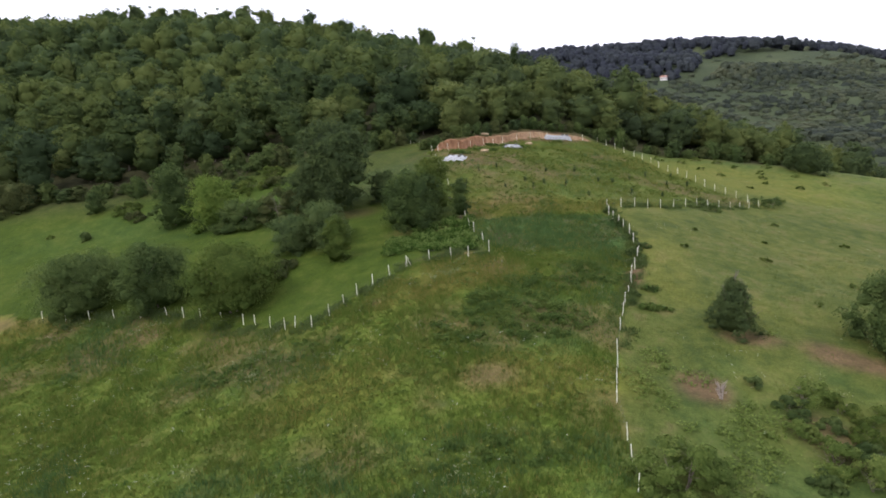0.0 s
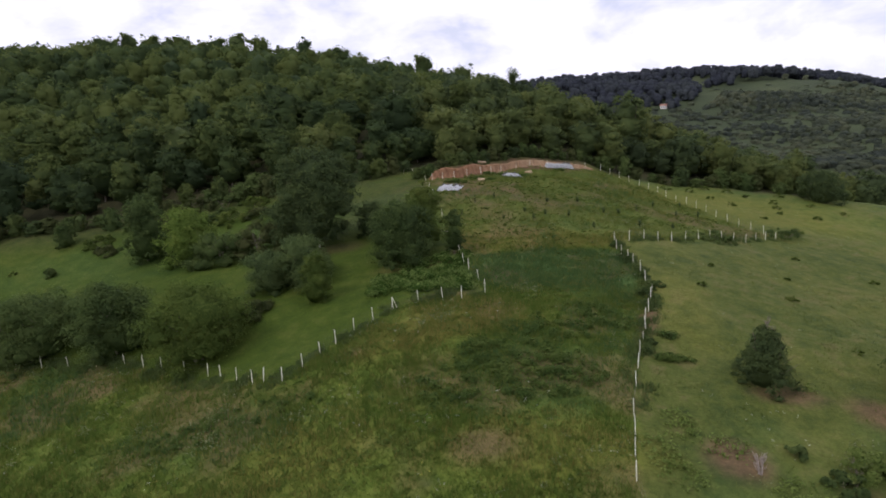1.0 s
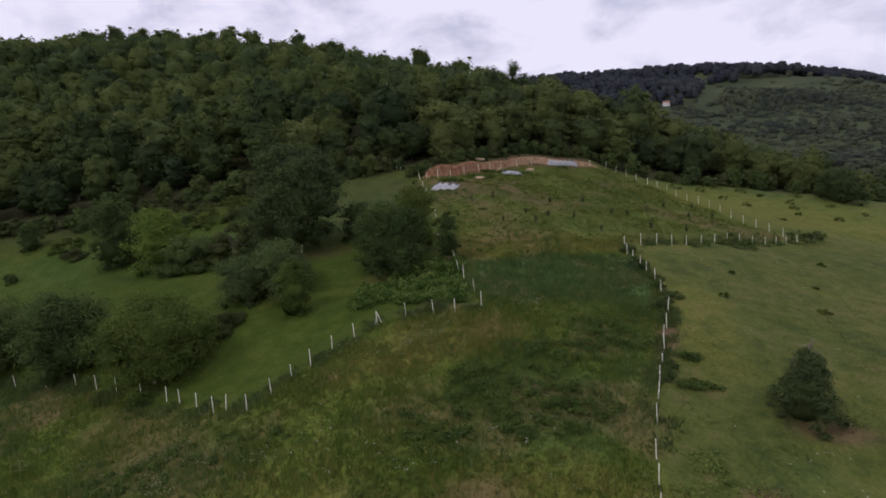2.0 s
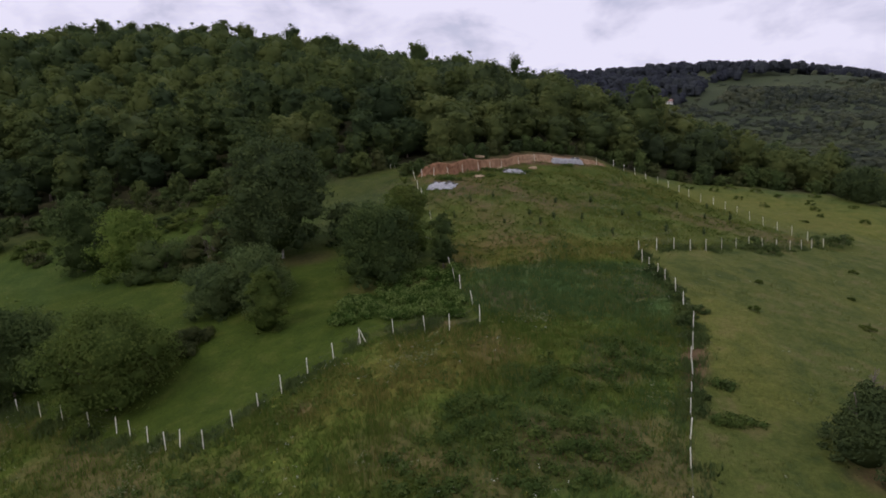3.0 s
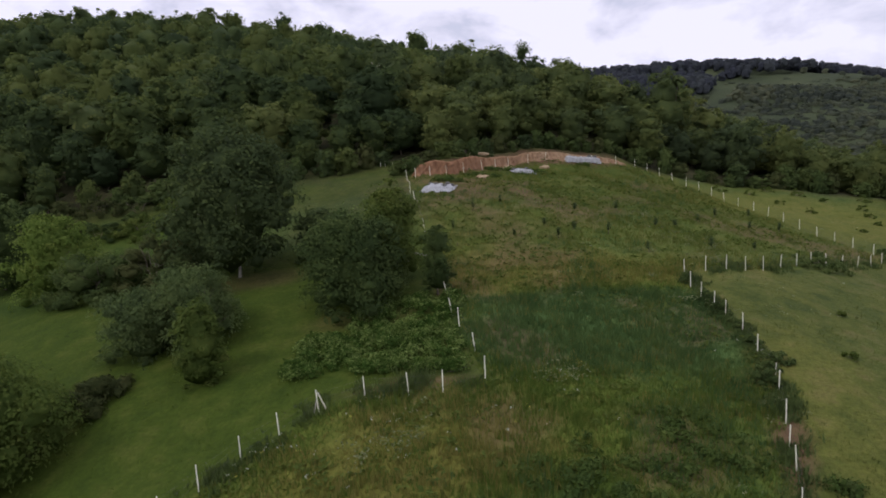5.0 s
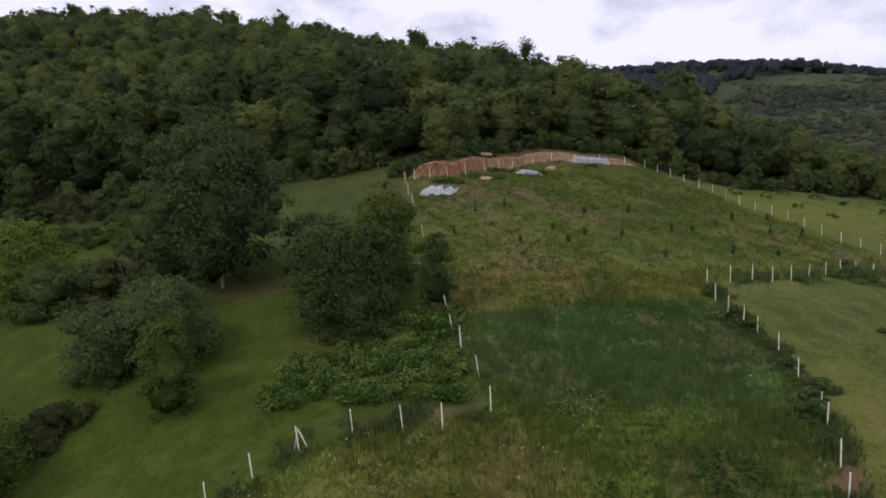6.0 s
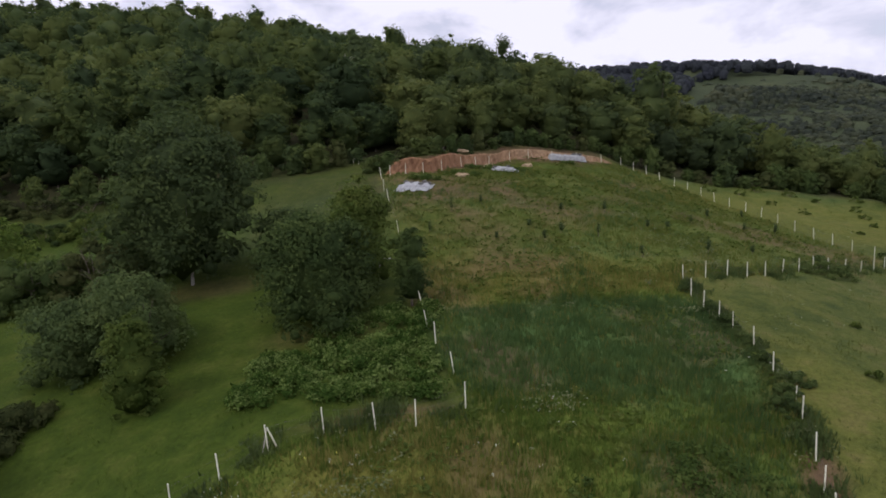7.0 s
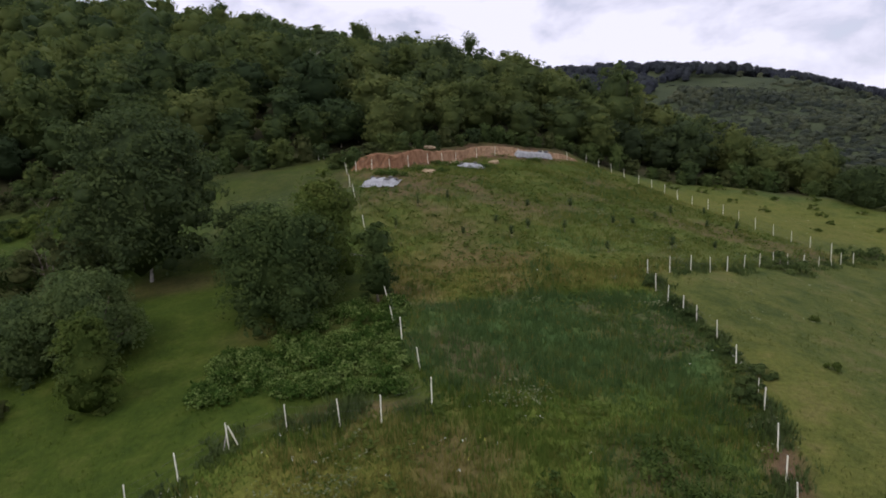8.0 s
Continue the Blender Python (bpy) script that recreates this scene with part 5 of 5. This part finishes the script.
def farmhouse():
    x, y = 221.0, 690.0
    base = new("farmhouse")
    base.location = (x, y, land1(x, y))
    base.rotation_euler, base.scale = (0, 0, radians(-18)), (0.6, 0.6, 0.6)
    tagged(base, "small white farmhouse with red tiled roof among far trees", "house")
    s = Shape()
    box(s, (0, 0, 2.6), (11, 8, 6.2))
    wall = part("wall", s.mesh("wall", PLASTER), base)
    s = Shape()
    s.add([(-6, -4.6, 5.6), (6, -4.6, 5.6), (6, 4.6, 5.6), (-6, 4.6, 5.6), (-6, 0, 8.6), (6, 0, 8.6)], [[0, 4, 3], [1, 2, 5]], [[0, 1, 5, 4], [2, 3, 4, 5], [0, 3, 2, 1]])
    roof = part("roof", s.mesh("roof", ROOF_TILE), base)
    for wx in (-3.4, 0.0, 3.4):
        s = Shape()
        box(s, (wx, -4.02, 3.4), (1.2, 0.12, 1.5))
        part("window", s.mesh("window", DARK_GLASS), wall, "dark window pane")
    s = Shape()
    box(s, (2.6, -0.6, 8.6), (0.8, 0.8, 1.8))
    part("chimney", s.mesh("chimney", PLASTER), roof, "pale plastered chimney")


farmhouse()


# ---------------------------------------------------------------- grass and flowers
def tufts(name, label, x, y, blades, height, width, material, seed, lean=0.35):
    rng = np.random.RandomState(seed)
    n = len(x)
    z = land(x, y)
    cx = np.repeat(x, blades) + rng.normal(size=n * blades) * 0.16
    cy = np.repeat(y, blades) + rng.normal(size=n * blades) * 0.16
    cz = np.repeat(z, blades) - 0.03
    h = height * np.repeat(rng.uniform(0.5, 1.35, n) * np.clip(1 + 0.6 * patchy(x, y, 3.4, 6), 0.4, 1.7), blades) * rng.uniform(0.6, 1.15, n * blades)
    a = rng.uniform(-1.3, 1.3, n * blades)
    w = width * rng.uniform(0.6, 1.3, n * blades)
    b = rng.uniform(0, 6.28, n * blades)
    k = lean * h * rng.uniform(0.2, 1.2, n * blades)
    base = np.stack([cx, cy, cz], 1)
    side = np.stack([np.cos(a) * w / 2, np.sin(a) * w / 2, a * 0], 1)
    tip = base + np.stack([np.cos(b) * k, np.sin(b) * k, h], 1)
    verts = np.stack([base - side, base + side, tip], 1).reshape(-1, 3)
    i = np.arange(n * blades)[:, None] * 3
    up = np.repeat(unit(np.stack([rng.normal(size=n * blades) * 0.3, rng.normal(size=n * blades) * 0.3 - 0.25, np.ones(n * blades)], 1)), 3, 0)
    ob = new(name, build_mesh(name, verts, [i + [0, 1, 2]], material, True, up))
    return tagged(ob, label, "grass", kind="stuff")


def scatter(seed, count, x0, x1, y0, y1):
    rng = np.random.RandomState(seed)
    return rng.uniform(x0, x1, count), rng.uniform(y0, y1, count), rng.uniform(0, 1, count)


gx, gy, gr = scatter(501, 385000, -62, 58, 41, 168)
keep = inside(gx, gy, FIELD) & (gr < np.where(gy < 86, 1.0, np.where(gy < 106, 0.7, 0.38)))
gx, gy, gr = gx[keep], gy[keep], gr[keep]
lush, dry, bare = covers(gx, gy)[:3]
pick = np.random.RandomState(502).uniform(0, 1, len(gx))
keep = pick > bare * 0.95
gx, gy, lush, dry, pick = gx[keep], gy[keep], lush[keep], dry[keep], np.random.RandomState(503).uniform(0, 1, keep.sum())
is_lush = pick < lush * 0.9
is_dry = ~is_lush & (pick > 1 - (0.12 + 0.6 * dry))
rest = ~is_lush & ~is_dry
rough = rest & (gy > 108)
rest = rest & ~rough
tufts("field_grass", "tall uneven weedy grass in the fenced field", gx[rest], gy[rest], 4, 0.36, 0.08, GRASS_BLADE, 511)
tufts("rough_grass", "rough grey-green grass of the upper field", gx[rough], gy[rough], 4, 0.30, 0.08, ROUGH_BLADE, 514)
gx2, gy2, gr2 = scatter(505, 26000, -75, 24, -40, 41)
keep2 = inside(gx2, gy2, FIELD)
tufts("lower_field_grass", "tall uneven weedy grass on the lower field", gx2[keep2], gy2[keep2], 3, 0.36, 0.22, GRASS_BLADE, 515)
tufts("lush_grass", "dense dark lush grass in the fenced field", gx[is_lush], gy[is_lush], 5, 0.46, 0.08, LUSH_BLADE, 512)
tufts("dry_grass", "yellowed dry grass stalks in the fenced field", gx[is_dry], gy[is_dry], 4, 0.42, 0.06, DRY_BLADE, 513, 0.25)
gx, gy, gr = scatter(521, 80000, -90, 95, 41, 168)
keep = ~inside(gx, gy, FIELD) & (gy < wood_edge(gx)) & (gr < np.where(gy < 100, 1, 0.5))
east = keep & (gx > 4)
west = keep & ~east
tufts("pasture_grass", "short green pasture grass with coarser tufts", gx[east], gy[east], 3, 0.16, 0.07, PASTURE_BLADE, 522)
tufts("meadow_grass", "short fresh green meadow grass", gx[west], gy[west], 3, 0.14, 0.07, MEADOW_BLADE, 523)


def fence_weeds():
    """Rank weeds left uncut along both sides of the fences."""
    rng = np.random.RandomState(525)
    lines = [[(-18.8, 72.7), (-15.5, 71.4), (-12.3, 74.6), (-7.4, 80.3), (-2.5, 82.5), (5.05, 83.8)], [(16.0, 62.0), (20.9, 76.0), (24.7, 86.3), (25.2, 95.6), (25.1, 105.2)], [(27.6, 106.5), (43.8, 117.9), (58.0, 125.1)], [(-57.9, 91.9), (-36.7, 83.8), (-18.8, 72.7)]]
    xs, ys = [], []
    for line, dense in zip(lines, (70, 80, 45, 60)):
        for (x0, y0), (x1, y1) in zip(line, line[1:]):
            n = int(math.hypot(x1 - x0, y1 - y0) * dense)
            t = rng.uniform(0, 1, n)
            xs.append(x0 + (x1 - x0) * t + rng.normal(size=n) * 0.55)
            ys.append(y0 + (y1 - y0) * t + rng.normal(size=n) * 0.75 + 0.3)
    x, y = np.concatenate(xs), np.concatenate(ys)
    ok = ripple(x, y, 3.6, 2) > rng.uniform(-0.5, 0.9, len(x))
    tufts("fence_weeds", "rank dark uncut weeds growing along the fences", x[ok], y[ok], 6, 0.5, 0.11, SHRUB_LEAF, 526, 0.4)


fence_weeds()


def weeds():
    """Broad-leaved weeds in loose patches through the field."""
    rng = np.random.RandomState(530)
    x, y, r = scatter(531, 17600, -55, 55, 41, 163)
    ok = inside(x, y, FIELD) & (patchy(x, y, 7, 3) > np.where(y > 112, -0.1, 0.15)) & (r < 0.75)
    x, y = x[ok], y[ok]
    n = 7
    c = np.stack([x, y, land(x, y) + 0.18], 1)
    c = np.repeat(c, n, 0) + rng.normal(size=(len(c) * n, 3)) * (0.24, 0.24, 0.10)
    s = Shape()
    leaves(s, rng, c, np.tile((0, 0, 1.0), (len(c), 1)), 0.2, 0.45)
    tagged(new("weeds", s.mesh("weeds", WEED_LEAF)), "broad-leaved green weeds growing through the field", "weeds", kind="stuff")


weeds()


def pale_weeds():
    """Clumps of pale seed heads and light leaves through field and pasture."""
    rng = np.random.RandomState(535)
    x, y, r = scatter(536, 9000, -55, 60, 41, 128)
    inner = inside(x, y, FIELD)
    ok = (patchy(x, y, 5.0, 9) > np.where(inner, 0.55, 0.85)) & (inner | (x > 20)) & (r < np.where(y < 100, 0.9, 0.5))
    x, y = x[ok], y[ok]
    n = 9
    c = np.repeat(np.stack([x, y, land(x, y) + np.where(inner[ok], 0.42, 0.15)], 1), n, 0) + rng.normal(size=(len(x) * n, 3)) * (0.28, 0.28, 0.10)
    s = Shape()
    leaves(s, rng, c, np.tile((0, -0.3, 1.0), (len(c), 1)), 0.12, 0.5, 1.3)
    tagged(new("pale_weeds", s.mesh("pale_weeds", PALE_WEED)), "clumps of pale seeding weeds in field and pasture", "weeds", kind="stuff")


pale_weeds()


def pasture_weeds():
    rng = np.random.RandomState(537)
    x, y, r = scatter(538, 5200, 15, 46, 41, 70)
    ok = ~inside(x, y, FIELD) & (patchy(x, y, 8, 4) + 0.9 * blob(x, y, 31, 50, 14, 9) > 0.55) & (r < 0.6)
    x, y = x[ok], y[ok]
    n = 8
    c = np.repeat(np.stack([x, y, land(x, y) + 0.2], 1), n, 0) + rng.normal(size=(len(x) * n, 3)) * (0.3, 0.3, 0.12)
    s = Shape()
    leaves(s, rng, c, np.tile((0, 0, 1.0), (len(c), 1)), 0.2, 0.45)
    tagged(new("pasture_weeds", s.mesh("pasture_weeds", BUSH_LEAF)), "coarse green weeds spreading over the lower pasture", "weeds", kind="stuff")


pasture_weeds()


def flowers(name, label, material, seed, count, region, size, height):
    rng = np.random.RandomState(seed)
    x, y, r = scatter(seed + 1, count, *region)
    ok = (patchy(x, y, 7, 5) > 0.35) & (inside(x, y, FIELD) | (x > 22))
    x, y = x[ok], y[ok]
    c = np.stack([x, y, land(x, y) + height], 1)
    c = np.repeat(c, 4, 0) + rng.normal(size=(len(c) * 4, 3)) * (0.09, 0.09, 0.03)
    s = Shape()
    leaves(s, rng, c, np.tile((0, 0, 1.0), (len(c), 1)), size, 0.4, 1.1)
    tagged(new(name, s.mesh(name, material)), label, "flowers", kind="stuff")


flowers("white_flowers", "scattered white flower heads in the weedy field", PETAL_WHITE, 541, 2600, (-60, 26, 41, 110), 0.075, 0.4)
flowers("yellow_flowers", "scattered yellow flower heads in the weedy field", PETAL_YELLOW, 545, 900, (-60, 22, 41, 100), 0.07, 0.4)
flowers("meadow_flowers", "small pale flower heads in the pasture", PETAL_WHITE, 549, 700, (26, 80, 50, 150), 0.07, 0.16)
